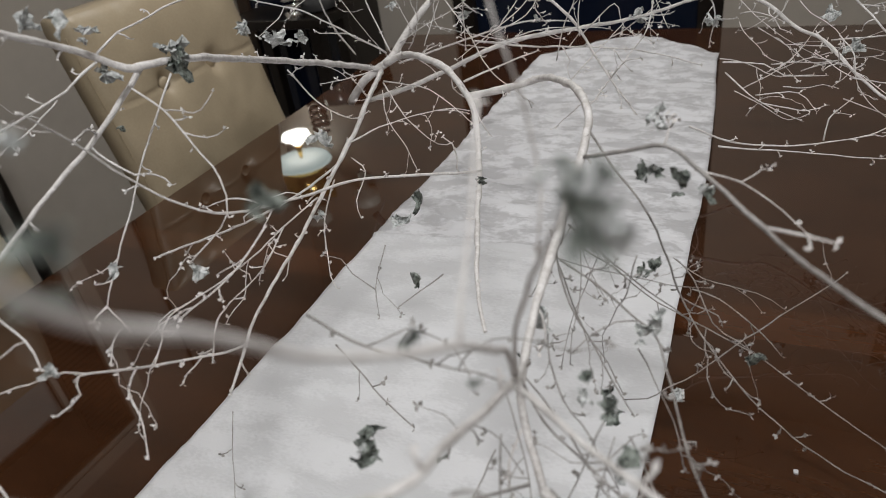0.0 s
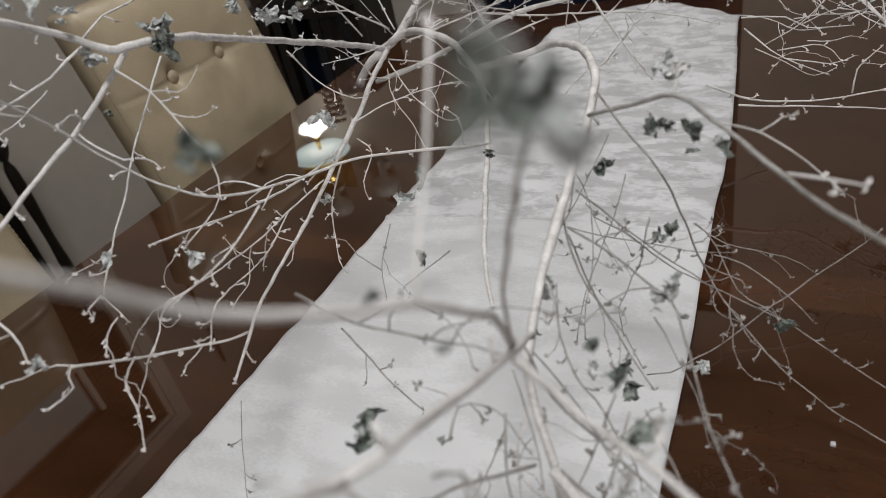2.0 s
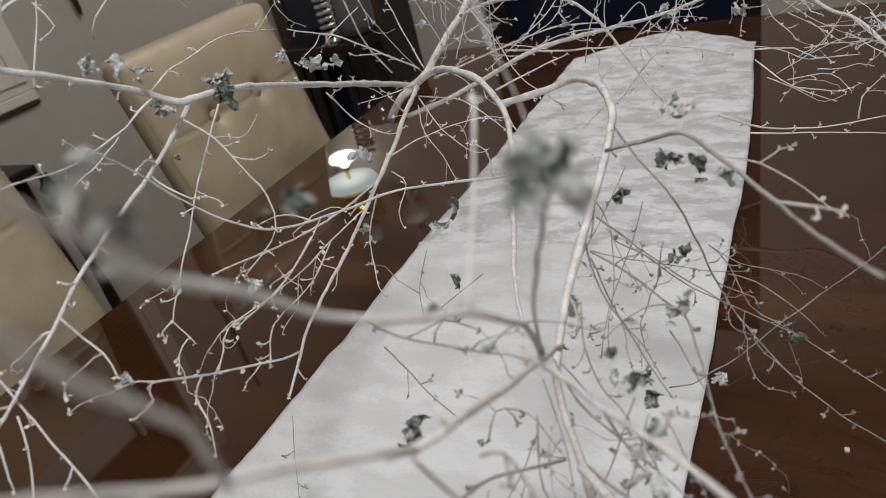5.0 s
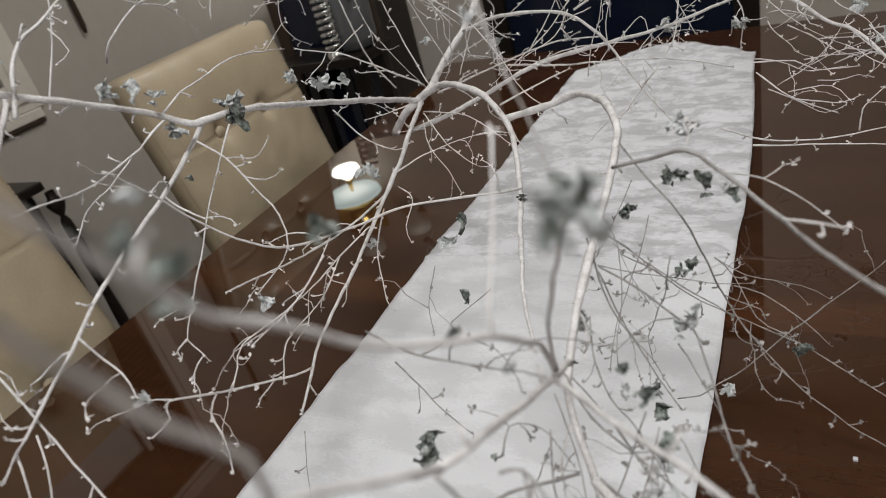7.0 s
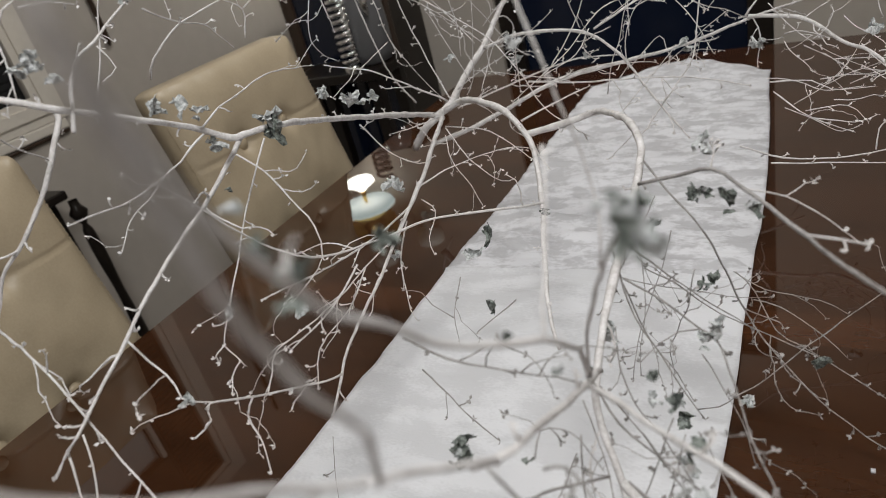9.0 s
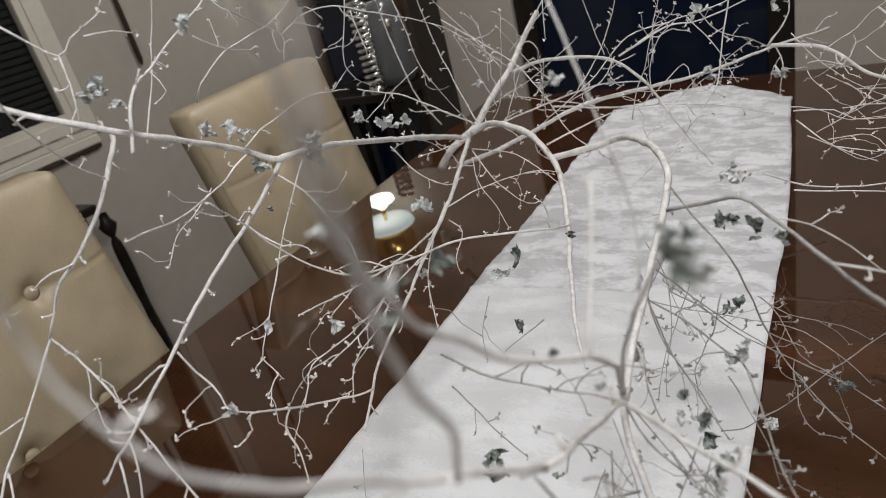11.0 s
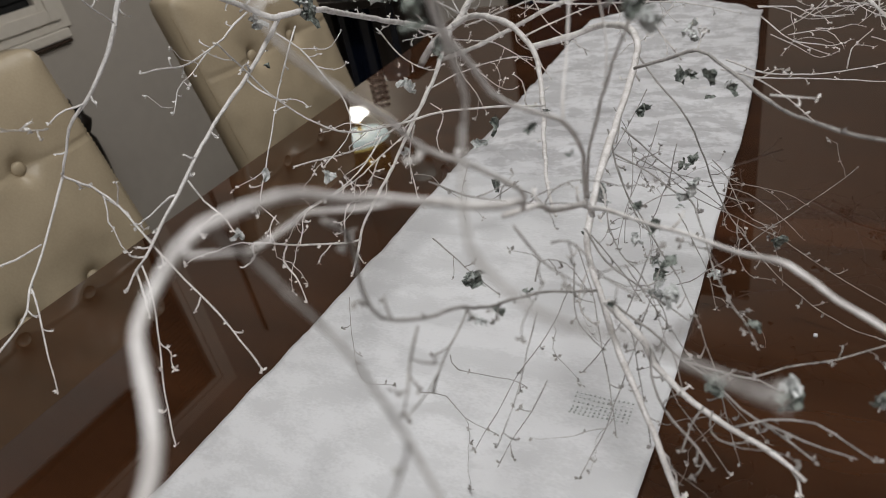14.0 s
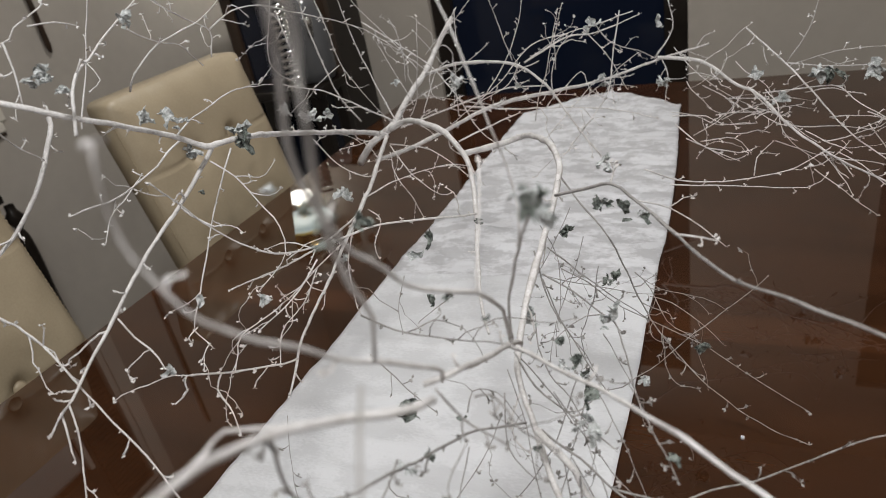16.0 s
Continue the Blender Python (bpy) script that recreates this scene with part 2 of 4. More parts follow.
def runner():
    """A white cloth with pointed ends, slightly crumpled past a pressed crease."""
    half, xc = 0.199, -0.16
    tip0, tip1, sh0, sh1 = -1.62, 0.672, -1.42, 0.53
    nx, ny = 72, 640
    bm = bmesh.new()
    rows = []
    for j in range(ny + 1):
        y = tip0 + (tip1 - tip0) * j / ny
        w = half
        if y > sh1:
            w = half * max(0.0, (tip1 - y) / (tip1 - sh1)) ** 0.8
        if y < sh0:
            w = half * max(0.0, (y - tip0) / (sh0 - tip0)) ** 0.8
        w = max(w, 0.012)
        pinch = 0.016 * max(0.0, min(1.0, (y + 0.1) / 0.6))
        wav = 0.004 * math.sin(y * 9.0) + 0.003 * noise.noise((y * 14, 3.1, 0))
        row = []
        for i in range(nx + 1):
            u = -1 + 2 * i / nx
            x = xc - 0.5 * pinch + u * (w - 0.3 * pinch) + 0.5 * wav * u * u
            x -= 0.018 * max(0.0, u) * max(0.0, min(1.0, (y + 0.02) / 0.5))
            far = max(0.0, min(1.0, (y + 0.27) / 0.06))
            h = 0.0022 + 0.0012 * noise.noise((x * 9, y * 11, 0)) + 0.0006 * noise.noise((x * 30, y * 34, 2))
            h += far * (0.0065 * abs(noise.noise((x * 8 + 5 + 2 * y, y * 15, 1))) + 0.0036 * noise.noise((x * 17 + 3 * y, y * 31, 4)) + 0.0011 * noise.noise((x * 45, y * 70, 6)))
            h += (1 - far) * (0.0060 * abs(noise.noise((x * 8 + 2, y * 13, 9))) + 0.0024 * noise.noise((x * 26, y * 30, 8)))
            fold = 1 - abs(noise.noise((x * 7 + 1.5 * y, y * 24, 12)))
            calm = 1 - abs(u) ** 6
            h += calm * (0.35 + 0.65 * far) * 0.0045 * fold ** 4
            h += calm * (0.4 + 0.6 * far) * 0.0032 * (1 - abs(noise.noise((x * 15 - 2 * y, y * 58, 15)))) ** 3
            h += 0.0035 * math.exp(-((y + 0.241 - 0.008 * u) / 0.004) ** 2)
            h += 0.0016 * math.exp(-((y + 0.63) / 0.006) ** 2)
            row.append(bm.verts.new((x, y, 0.7515 + max(0.0008, h))))
        rows.append(row)
    for a, b in zip(rows, rows[1:]):
        for i in range(nx):
            bm.faces.new((a[i], a[i + 1], b[i + 1], b[i]))
    ring = bmesh.ops.extrude_face_region(bm, geom=bm.faces[:])
    for v in ring["geom"]:
        if isinstance(v, bmesh.types.BMVert):
            v.co.z -= 0.0008
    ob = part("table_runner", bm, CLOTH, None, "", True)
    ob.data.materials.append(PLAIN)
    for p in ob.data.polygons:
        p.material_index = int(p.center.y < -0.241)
    return tagged(ob, "white damask table runner, creased, lying on dark table", "table runner")


cloth = runner()
near = [v.co for v in cloth.data.vertices if abs(v.co.x + 0.012) < 0.05 and abs(v.co.y + 0.647) < 0.03]
bm = bmesh.new()
for i in range(13):
    for j in range(6):
        x, y = -0.012 + 0.0042 * (i - 6), -0.647 + 0.0046 * (j - 2.5)
        z = max(v.z for v in near if abs(v.x - x) < 0.008 and abs(v.y - y) < 0.006)
        box(bm, x, x + 0.0017, y, y + 0.0018, z - 0.0008, z + 0.0002)
tagged(part("openwork", bm, LEAF_PALE, cloth, "small grey openwork holes"), kind="stuff")
tagged(rounded("paint_flake", CLOTH, (0.147, 0.1505, -0.502, -0.498, 0.75, 0.752), 0.0005), "tiny white paint flake on dark table", "paint flake")

# ---- chairs ----


def chair_back(parent):
    """Leaning padded back with two rows of buttons and a stitched line through each row."""
    W, T, zb, zt = 0.203, 0.072, 0.47, 1.028
    ny, nz = 60, 110
    buttons = [(s * 0.066, z) for s in (-1, 1) for z in (0.872, 0.668)]
    bm = bmesh.new()
    front, back = [], []
    for j in range(nz + 1):
        z = zb + (zt - zb) * j / nz
        rf, rb = [], []
        for i in range(ny + 1):
            u = -1 + 2 * i / ny
            y = u * W
            edge = min(W - abs(y), zt - z, z - zb)
            puff = 0.022 * (1 - math.exp(-max(edge, 0) / 0.022))
            for by, bz in buttons:
                r = math.hypot(y - by, (z - bz))
                puff -= 0.018 * math.exp(-(r / 0.018) ** 2) + 0.009 * math.exp(-(r / 0.05) ** 2)
            for bz in (0.872, 0.668):
                puff -= 0.0035 * math.exp(-((z - bz - 0.0012 * math.sin(y * 22)) / 0.0032) ** 2)
            puff += 0.0025 * noise.noise((y * 16, z * 16, 0.5)) + 0.0015 * noise.noise((y * 45, z * 30, 2.5))
            corner = max(0.0, abs(y) - (W - 0.03)), max(0.0, z - (zt - 0.03))
            shrink = max(0.0, math.hypot(*corner) - 0.03) if corner[0] and corner[1] else 0
            k = 1 - shrink * 0.5 / 0.03
            yy = math.copysign(min(abs(y), W - 0.03 + corner[0] * k), y)
            zz = z - (corner[1] * (1 - k))
            lean = 0.21 * (z - 0.69)
            rf.append(bm.verts.new((-lean + puff - 0.012, yy, zz)))
            rb.append(bm.verts.new((-lean - T + 0.012 * (1 - math.exp(-max(edge, 0) / 0.02)) * -1 + 0.012, yy, zz)))
        front.append(rf)
        back.append(rb)
    for g, flip in ((front, False), (back, True)):
        for a, b in zip(g, g[1:]):
            for i in range(ny):
                bm.faces.new((a[i], a[i + 1], b[i + 1], b[i]))
    for j in range(nz):
        for i in (0, ny):
            bm.faces.new((front[j][i], front[j + 1][i], back[j + 1][i], back[j][i]))
    for i in range(ny):
        for j in (0, nz):
            bm.faces.new((front[j][i], front[j][i + 1], back[j][i + 1], back[j][i]))
    ob = part("backrest", bm, LEATHER, parent, "", True)
    for by, bz in buttons:
        c = bmesh.new()
        bmesh.ops.create_uvsphere(c, u_segments=16, v_segments=10, radius=0.0125)
        for v in c.verts:
            v.co.x *= 0.55
            v.co += Vector((-0.21 * (bz - 0.69) - 0.010, by, bz))
        part("button", c, LEATHER, ob, "leather-covered button", True)
    bm = bmesh.new()
    n = 60
    for j in range(n):
        z = zb + (zt - 0.03 - zb) * j / n
        for s in (-1, 1):
            lean = 0.21 * (z - 0.69)
            x = -lean - 0.016
            box(bm, x, x + 0.0025, s * W - 0.0015, s * W + 0.0015, z, z + 0.006)
    tagged(part("seam", bm, LEATHER, ob, "stitched seam"), kind="stuff")


def chair(at):
    c = empty("dining_chair", (0, 0, 0), "beige buttoned leather dining chair tucked under dark table", "chair", "chairs round the table")
    chair_back(c)
    rounded("seat", LEATHER, (-0.03, 0.42, -0.203, 0.203, 0.42, 0.5), 0.02, c, "", 3)
    for x in (-0.02, 0.36):
        for y in (-0.18, 0.14):
            rounded("leg", DARK, (x, x + 0.04, y, y + 0.04, 0, 0.425), 0.004, c, "black wooden leg")
    c.location = at
    return c


first = chair((-0.878, 0.068, 0))
copy_thing(first, pose(-0.93, -0.582, 0))

# ---- furniture along the walls ----
cab = empty("sideboard", (XW + 0.12, -0.5, 0), "black carved wooden sideboard standing against grey wall", "sideboard")
under(rounded("body", DARK, (XW + 0.02, -1.68, -1.0, 0.0, 0.06, 0.745), 0.004), cab)
under(rounded("top", DARK, (XW + 0.015, -1.64, -1.02, 0.02, 0.747, 0.772), 0.005), cab)
bm = bmesh.new()
loops = []
for k in range(40):
    z = 0.06 + 0.685 * k / 39
    r = 0.014 + 0.002 * math.sin(z * 24) + 0.014 * math.exp(-((z - 0.705) / 0.014) ** 2) - 0.007 * math.exp(-((z - 0.675) / 0.012) ** 2) + 0.010 * math.exp(-((z - 0.12) / 0.02) ** 2)
    loops.append([bm.verts.new((-1.62 + r * math.cos(i * math.pi / 6), 0.012 + r * math.sin(i * math.pi / 6), z)) for i in range(12)])
for a, b in zip(loops, loops[1:]):
    for i in range(12):
        bm.faces.new((a[i], a[(i + 1) % 12], b[(i + 1) % 12], b[i]))
under(part("corner_post", bm, DARK, None, "turned corner post", True), cab)
for y in (-0.98, -0.05):
    under(rounded("foot", DARK, (XW + 0.04, -1.65, y, y + 0.04, 0, 0.062), 0.004), cab)

low = empty("display_cabinet", (-1.52, 1.2, 0), "dark brown display cabinet with black glass front beside wall", "cabinet")
CX0, CX1, CY0, CY1, CZ = -1.665, -1.222, 1.1, 1.345, 1.095
for x in (CX0, CX1 - 0.05):
    under(rounded("stile", BROWN, (x, x + 0.05, CY0, CY0 + 0.03, 0.06, CZ - 0.03), 0.003), low)
under(rounded("top", DARK, (CX0 - 0.005, CX1 + 0.005, CY0 - 0.012, CY1, CZ - 0.03, CZ), 0.004), low)
under(rounded("body", DARK, (CX0 + 0.004, CX1 - 0.004, CY0 + 0.03, CY1, 0.06, CZ - 0.031), 0.003), low)
under(rounded("plinth", DARK, (CX0 + 0.01, CX1 - 0.01, CY0 + 0.01, CY1, 0, 0.06), 0.003), low)
under(rounded("glass_front", NIGHT, (CX0 + 0.05, CX1 - 0.05, CY0 + 0.012, CY0 + 0.018, 0.06, CZ - 0.031), 0.001, None, "black glass front"), low)
shelf = empty("console_table", (-1.36, 1.0, 0), "low black wooden console standing before display cabinet", "console")
under(rounded("top", DARK, (-1.56, -1.165, 0.87, 1.085, 0.735, 0.765), 0.004), shelf)
for x in (-1.54, -1.225):
    for y in (0.885, 1.03):
        under(rounded("leg", DARK, (x, x + 0.04, y, y + 0.04, 0, 0.736), 0.003), shelf)

jar = empty("glass_jar", (-1.245, 0.995, 0.765), "smoked dark glass jar with silver coil standing on console", "jar")
under(lathe("jar_body", SMOKED, ((0.05, 0), (0.068, 0.01), (0.074, 0.04), (0.075, 0.14), (0.07, 0.2), (0.052, 0.25), (0.048, 0.28)), (-1.245, 0.995, 0.765), None, "", 28), jar)
bm = bmesh.new()
turns, per = 15, 18
rings = []
for k in range(turns * per + 1):
    a = 2 * math.pi * k / per
    c = Vector((-1.265 + 0.027 * math.cos(a), 0.892 + 0.027 * math.sin(a), 0.79 + 0.32 * k / (turns * per)))
    out = Vector((math.cos(a), math.sin(a), 0))
    rings.append([bm.verts.new(c + 0.0065 * (out * math.cos(b * math.pi / 3) + Vector((0, 0, 1)) * math.sin(b * math.pi / 3))) for b in range(6)])
for a, b in zip(rings, rings[1:]):
    for i in range(6):
        bm.faces.new((a[i], a[(i + 1) % 6], b[(i + 1) % 6], b[i]))
under(part("coil", bm, CHROME, None, "bright metal coil", True), jar)
under(lathe("coil_foot", CHROME, ((0.03, 0), (0.03, 0.02), (0.012, 0.03)), (-1.265, 0.892, 0.765)), jar)
under(lathe("spout", CHROME, ((0.01, 0), (0.014, 0.05), (0.009, 0.06)), (-1.19, 0.935, 0.93)), jar)

# wall lamp in the corner, of brass with an opal shade and a pale dish
LX, LY = -1.655, 1.22
lamp = empty("wall_lamp", (LX, LY, 1.3), "lit brass wall lamp with opal glass and pale dish", "wall lamp")
under(lathe("shade", GLOW, ((0.01, 0), (0.056, 0.004), (0.062, 0.022), (0.03, 0.04), (0.016, 0.055)), (LX, LY, 1.275), None, "lit opal glass"), lamp)
under(lathe("stem", BRASS, ((0.017, 0), (0.010, 0.03), (0.006, 0.06)), (LX, LY, 1.33)), lamp)
under(lathe("dish", DISH, ((0.01, 0), (0.115, 0.004), (0.125, 0.022), (0.06, 0.028)), (LX, LY, 1.39), None, "pale opal glass dish"), lamp)
under(lathe("brass_cap", BRASS, ((0.098, 0), (0.095, 0.09), (0.07, 0.14), (0.02, 0.155)), (LX, LY, 1.418)), lamp)
under(rounded("arm", BRASS, (LX - 0.008, LX + 0.008, LY, YN, 1.558, 1.574), 0.003), lamp)
under(rounded("wall_plate", BRASS, (LX - 0.04, LX + 0.04, YN - 0.012, YN, 1.5, 1.64), 0.004), lamp)
for x, z in ((-1.70, 1.60), (-1.42, 1.48)):
    s = empty("wall_cup", (x, 1.3, z), "small white ceramic wall light cup on grey wall", "wall light", "white wall cups")
    under(lathe("cup", PALE, ((0.016, 0), (0.016, 0.07), (0.055, 0.085), (0.058, 0.14), (0.05, 0.145)), (x, 1.29, z)), s)
    under(rounded("bracket", PALE, (x - 0.01, x + 0.01, 1.29, YN, z + 0.03, z + 0.05), 0.002), s)

# unseen ceiling fittings that hold the lamps, assumed; the last is added for the fill
for x, y, r in ((0.3, -1.1, 0.25), (-0.6, 0.6, 0.15), (1.1, -2.1, 0.25)):
    f = empty("unseen_ceiling_light", (x, y, 2.5), "round white ceiling light under white ceiling, unseen and assumed", "ceiling light", "ceiling lights")
    under(lathe("housing", PALE, ((r + 0.02, 0), (r + 0.02, 0.045), (r, 0.05)), (x, y, 2.45)), f)

# ---- the dried branch ----
branch = empty("dried_branch", (-0.47, 0.12, 0.756), "whitewashed bare branch with curled grey-green leaves over table", "branch")
rng = random.Random(7)


def tube(bm, pts, r0, r1, sides=7, knots=True):
    """A tapered, slightly knobbly tube through pts."""
    n = len(pts)
    loops = []
    ref = Vector((0.3, 0.5, 0.81))
    for k, p in enumerate(pts):
        d = (pts[min(k + 1, n - 1)] - pts[max(k - 1, 0)]).normalized()
        a = d.cross(ref)
        a = a.normalized() if a.length > 1e-4 else Vector((1, 0, 0))
        b = d.cross(a)
        r = r0 + (r1 - r0) * k / max(1, n - 1)
        if knots:
            r *= 1 + 0.12 * noise.noise(p * 50) + (0.16 if noise.noise(p * 37) > 0.3 else 0.0)
        loops.append([bm.verts.new(p + r * (a * math.cos(2 * math.pi * i / sides) + b * math.sin(2 * math.pi * i / sides))) for i in range(sides)])
    for u, v in zip(loops, loops[1:]):
        for i in range(sides):
            bm.faces.new((u[i], u[(i + 1) % sides], v[(i + 1) % sides], v[i]))
    bm.faces.new(loops[0][::-1]), bm.faces.new(loops[-1])


def spline(pts, step):
    """Catmull-Rom through the points, at about that step."""
    P = [Vector(p) for p in pts]
    P = [2 * P[0] - P[1]] + P + [2 * P[-1] - P[-2]]
    out = []
    for a, b, c, d in zip(P, P[1:], P[2:], P[3:]):
        m = max(2, int((c - b).length / step))
        for k in range(m):
            t = k / m
            out.append(0.5 * (2 * b + (c - a) * t + (2 * a - 5 * b + 4 * c - d) * t * t + (3 * b - a - 3 * c + d) * t ** 3))
    return out + [P[-2]]


def floor_at(p):
    p.z = max(p.z, 0.7585)
    return p


def bud(bm, p, r):
    """A small dry bud of folded scales."""
    for _ in range(rng.choice((2, 3, 3))):
        d = Vector((rng.uniform(-1, 1), rng.uniform(-1, 1), rng.uniform(-0.6, 1))).normalized()
        s = d.cross(Vector((rng.uniform(-1, 1), rng.uniform(-1, 1), 1))).normalized()
        q = [p, p + d * r * 1.3 + s * r * 0.8, p + d * r * 2.6, p + d * r * 1.4 - s * r * 0.8 + d.cross(s) * r * 0.6]
        vs = [bm.verts.new(floor_at(v.copy())) for v in q]
        bm.faces.new(vs[:3]), bm.faces.new((vs[0], vs[2], vs[3]))


def side_twig(bm, p, d, length, r):
    """A thin crooked side shoot with buds."""
    pts, way = [p.copy()], d.normalized()
    m = max(3, int(length / 0.007))
    for k in range(m):
        way = (way + 0.28 * Vector((rng.gauss(0, 1), rng.gauss(0, 1), rng.gauss(-0.1, 0.8)))).normalized()
        pts.append(floor_at(pts[-1] + way * length / m))
    tube(bm, pts, r, r * 0.55, 5, False)
    for q in pts[2::2]:
        if rng.random() < 0.55:
            bud(bm, q, rng.uniform(0.0008, 0.0017))
    bud(bm, pts[-1], rng.uniform(0.0010, 0.002))


def limb(name, pts, r0, r1, bare=False, mat=BARK):
    """One branch through its main bends, with spurs, buds and side shoots."""
    bm = bmesh.new()
    line = spline(pts, 0.009)
    soft = [floor_at(p + (0.0 if k in (0, len(line) - 1) else 0.0012) * noise.noise_vector(p * 45)) for k, p in enumerate(line)]
    big = r0 > 3.4
    tube(bm, soft, r0 / 1000 * 0.82, r1 / 1000 * 0.82, 9 if big else 6)
    n = len(soft)
    for k in range(2, n - 1):
        if bare and k % 9:
            continue
        d = (soft[k + 1] - soft[k - 1]).normalized()
        side = d.cross(Vector((rng.gauss(0, 1), rng.gauss(0, 1), rng.gauss(0, 1)))).normalized()
        r = (r0 + (r1 - r0) * k / n) / 1000
        roll = rng.random()
        if roll < (0.10 if big else 0.22):
            tip = floor_at(soft[k] + (side + 0.5 * d) * rng.uniform(0.004, 0.011))
            tube(bm, [soft[k], 0.5 * (soft[k] + tip) + d * 0.001, tip], min(r * 0.6, 0.0011), 0.0007, 5, False)
            bud(bm, tip, rng.uniform(0.0009, 0.0019))
        elif roll < (0.16 if big else 0.30):
            bud(bm, soft[k] + side * r, rng.uniform(0.0008, 0.0015))
        elif roll < (0.21 if big else 0.385):
            side_twig(bm, soft[k], side + 0.8 * d, rng.uniform(0.02, 0.075), min(r * 0.65, 0.001))
    if r1 < 1.7:
        bud(bm, soft[-1], 0.0014)
    return under(part(name, bm, mat, None, "", True), branch)


def leaf_mesh(seed, size):
    """A dry, curled and folded leaf about that long."""
    r = random.Random(seed)
    bm = bmesh.new()
    curl, fold, twist = r.uniform(1.4, 4.2), r.uniform(0.4, 1.8), r.uniform(-2.4, 2.4)
    nu, nv = 9, 4
    grid = []
    for i in range(nu + 1):
        u = i / nu
        w = 0.36 * math.sin(math.pi * min(1, u * 0.93 + 0.04)) ** 0.8 * (1 + 0.25 * math.sin(9 * u + seed))
        row = []
        for j in range(nv + 1):
            v = -1 + 2 * j / nv
            a = curl * (u - 0.2)
            p = Vector((math.sin(a) / curl, v * w, (1 - math.cos(a)) / curl + abs(v) * w * fold))
            p += 0.11 * noise.noise_vector(p * 4 + Vector((seed, 0, 0)))
            p += (0.05 + 0.09 * abs(v)) * Vector((r.uniform(-1, 1), r.uniform(-1, 1), r.uniform(-1, 1)))
            p = Matrix.Rotation(twist * u, 3, "X") @ p
            row.append(bm.verts.new(p * size))
        grid.append(row)
    for a, b in zip(grid, grid[1:]):
        for j in range(nv):
            bm.faces.new((a[j], a[j + 1], b[j + 1], b[j]))
    return bm


count = 0


def foliage(rows):
    """Leaves at (x, y, z, length in mm, dark or not), each of one to three curled blades."""
    global count
    for x, y, z, size, dark in rows:
        for k in range(rng.choice((1, 2, 2, 3)) if size > 11 else rng.choice((1, 2))):
            count += 1
            s = size / 1000 * rng.uniform(0.65, 1.05) * (1.0 if k == 0 else 0.75)
            ob = part("leaf", leaf_mesh(count, s), LEAF_DARK if dark and k < 2 else LEAF_PALE, None, "dark grey-green curled leaf" if dark else "pale silvery curled leaf")
            m = pose(0, 0, 0, rng.uniform(0, 360), rng.uniform(0, 360), rng.uniform(0, 360))
            off = m.to_3x3() @ Vector((0.35 * s, 0, 0.1 * s))
            low = min((m.to_3x3() @ v.co).z for v in ob.data.vertices)
            at = Vector((x, y, z)) - off
            at.z = max(at.z, 0.759 - low)
            ob.matrix_world = Matrix.Translation(at) @ m
            w = ob.matrix_world.copy()
            ob.parent = branch
            ob.matrix_parent_inverse = Matrix.Translation(branch.location).inverted()
            ob.matrix_basis = w


limb("trunk", [(-0.506, -0.023, 0.852), (-0.476, -0.028, 0.885), (-0.452, -0.017, 0.903), (-0.434, 0.006, 0.916), (-0.429, 0.075, 0.945), (-0.415, 0.133, 0.973), (-0.408, 0.187, 1.005), (-0.39, 0.24, 1.047)], 8.17, 5.25)
limb("limb", [(-0.425, -0.048, 0.913), (-0.416, -0.13, 0.947), (-0.371, -0.313, 1.012), (-0.329, -0.443, 1.056), (-0.3, -0.522, 1.082), (-0.312, -0.561, 1.088), (-0.315, -0.571, 1.09), (-0.327, -0.595, 1.11), (-0.319, -0.649, 1.138), (-0.318, -0.675, 1.151), (-0.322, -0.691, 1.16), (-0.326, -0.71, 1.172), (-0.347, -0.73, 1.188), (-0.361, -0.751, 1.205), (-0.356, -0.776, 1.221), (-0.363, -0.799, 1.239), (-0.373, -0.818, 1.254)], 5.16, 2.1)
limb("limb", [(-0.406, -0.643, 1.146), (-0.392, -0.658, 1.136), (-0.384, -0.693, 1.105), (-0.396, -0.718, 1.076), (-0.418, -0.735, 1.053), (-0.435, -0.75, 1.016)], 2.92, 1.31)
limb("twig", [(-0.435, -0.75, 1.016), (-0.342, -0.776, 1.017), (-0.303, -0.785, 0.983), (-0.248, -0.8, 0.949), (-0.213, -0.812, 0.932), (-0.183, -0.827, 0.923)], 1.3, 0.59)
limb("limb", [(-0.329, -0.546, 1.083), (-0.33, -0.603, 1.052), (-0.32, -0.671, 1.032), (-0.304, -0.717, 1.022), (-0.306, -0.736, 1.008), (-0.304, -0.771, 0.991), (-0.296, -0.798, 0.983), (-0.307, -0.807, 0.97), (-0.31, -0.817, 0.961)], 2.92, 1.07)
limb("twig", [(-0.308, -0.803, 0.973), (-0.301, -0.811, 0.954), (-0.297, -0.816, 0.941)], 1.04, 0.65)
limb("twig", [(-0.286, -0.745, 1.018), (-0.285, -0.74, 0.997), (-0.273, -0.74, 0.987), (-0.254, -0.749, 0.979)], 1.04, 0.65)
limb("twig", [(-0.364, -0.548, 1.091), (-0.37, -0.558, 1.085), (-0.363, -0.6, 1.077), (-0.349, -0.651, 1.077), (-0.322, -0.694, 1.088), (-0.304, -0.733, 1.098)], 1.35, 0.65)
limb("twig", [(-0.43, -0.553, 1.057), (-0.409, -0.599, 1.051), (-0.383, -0.643, 1.051), (-0.357, -0.678, 1.043)], 1.04, 0.54)
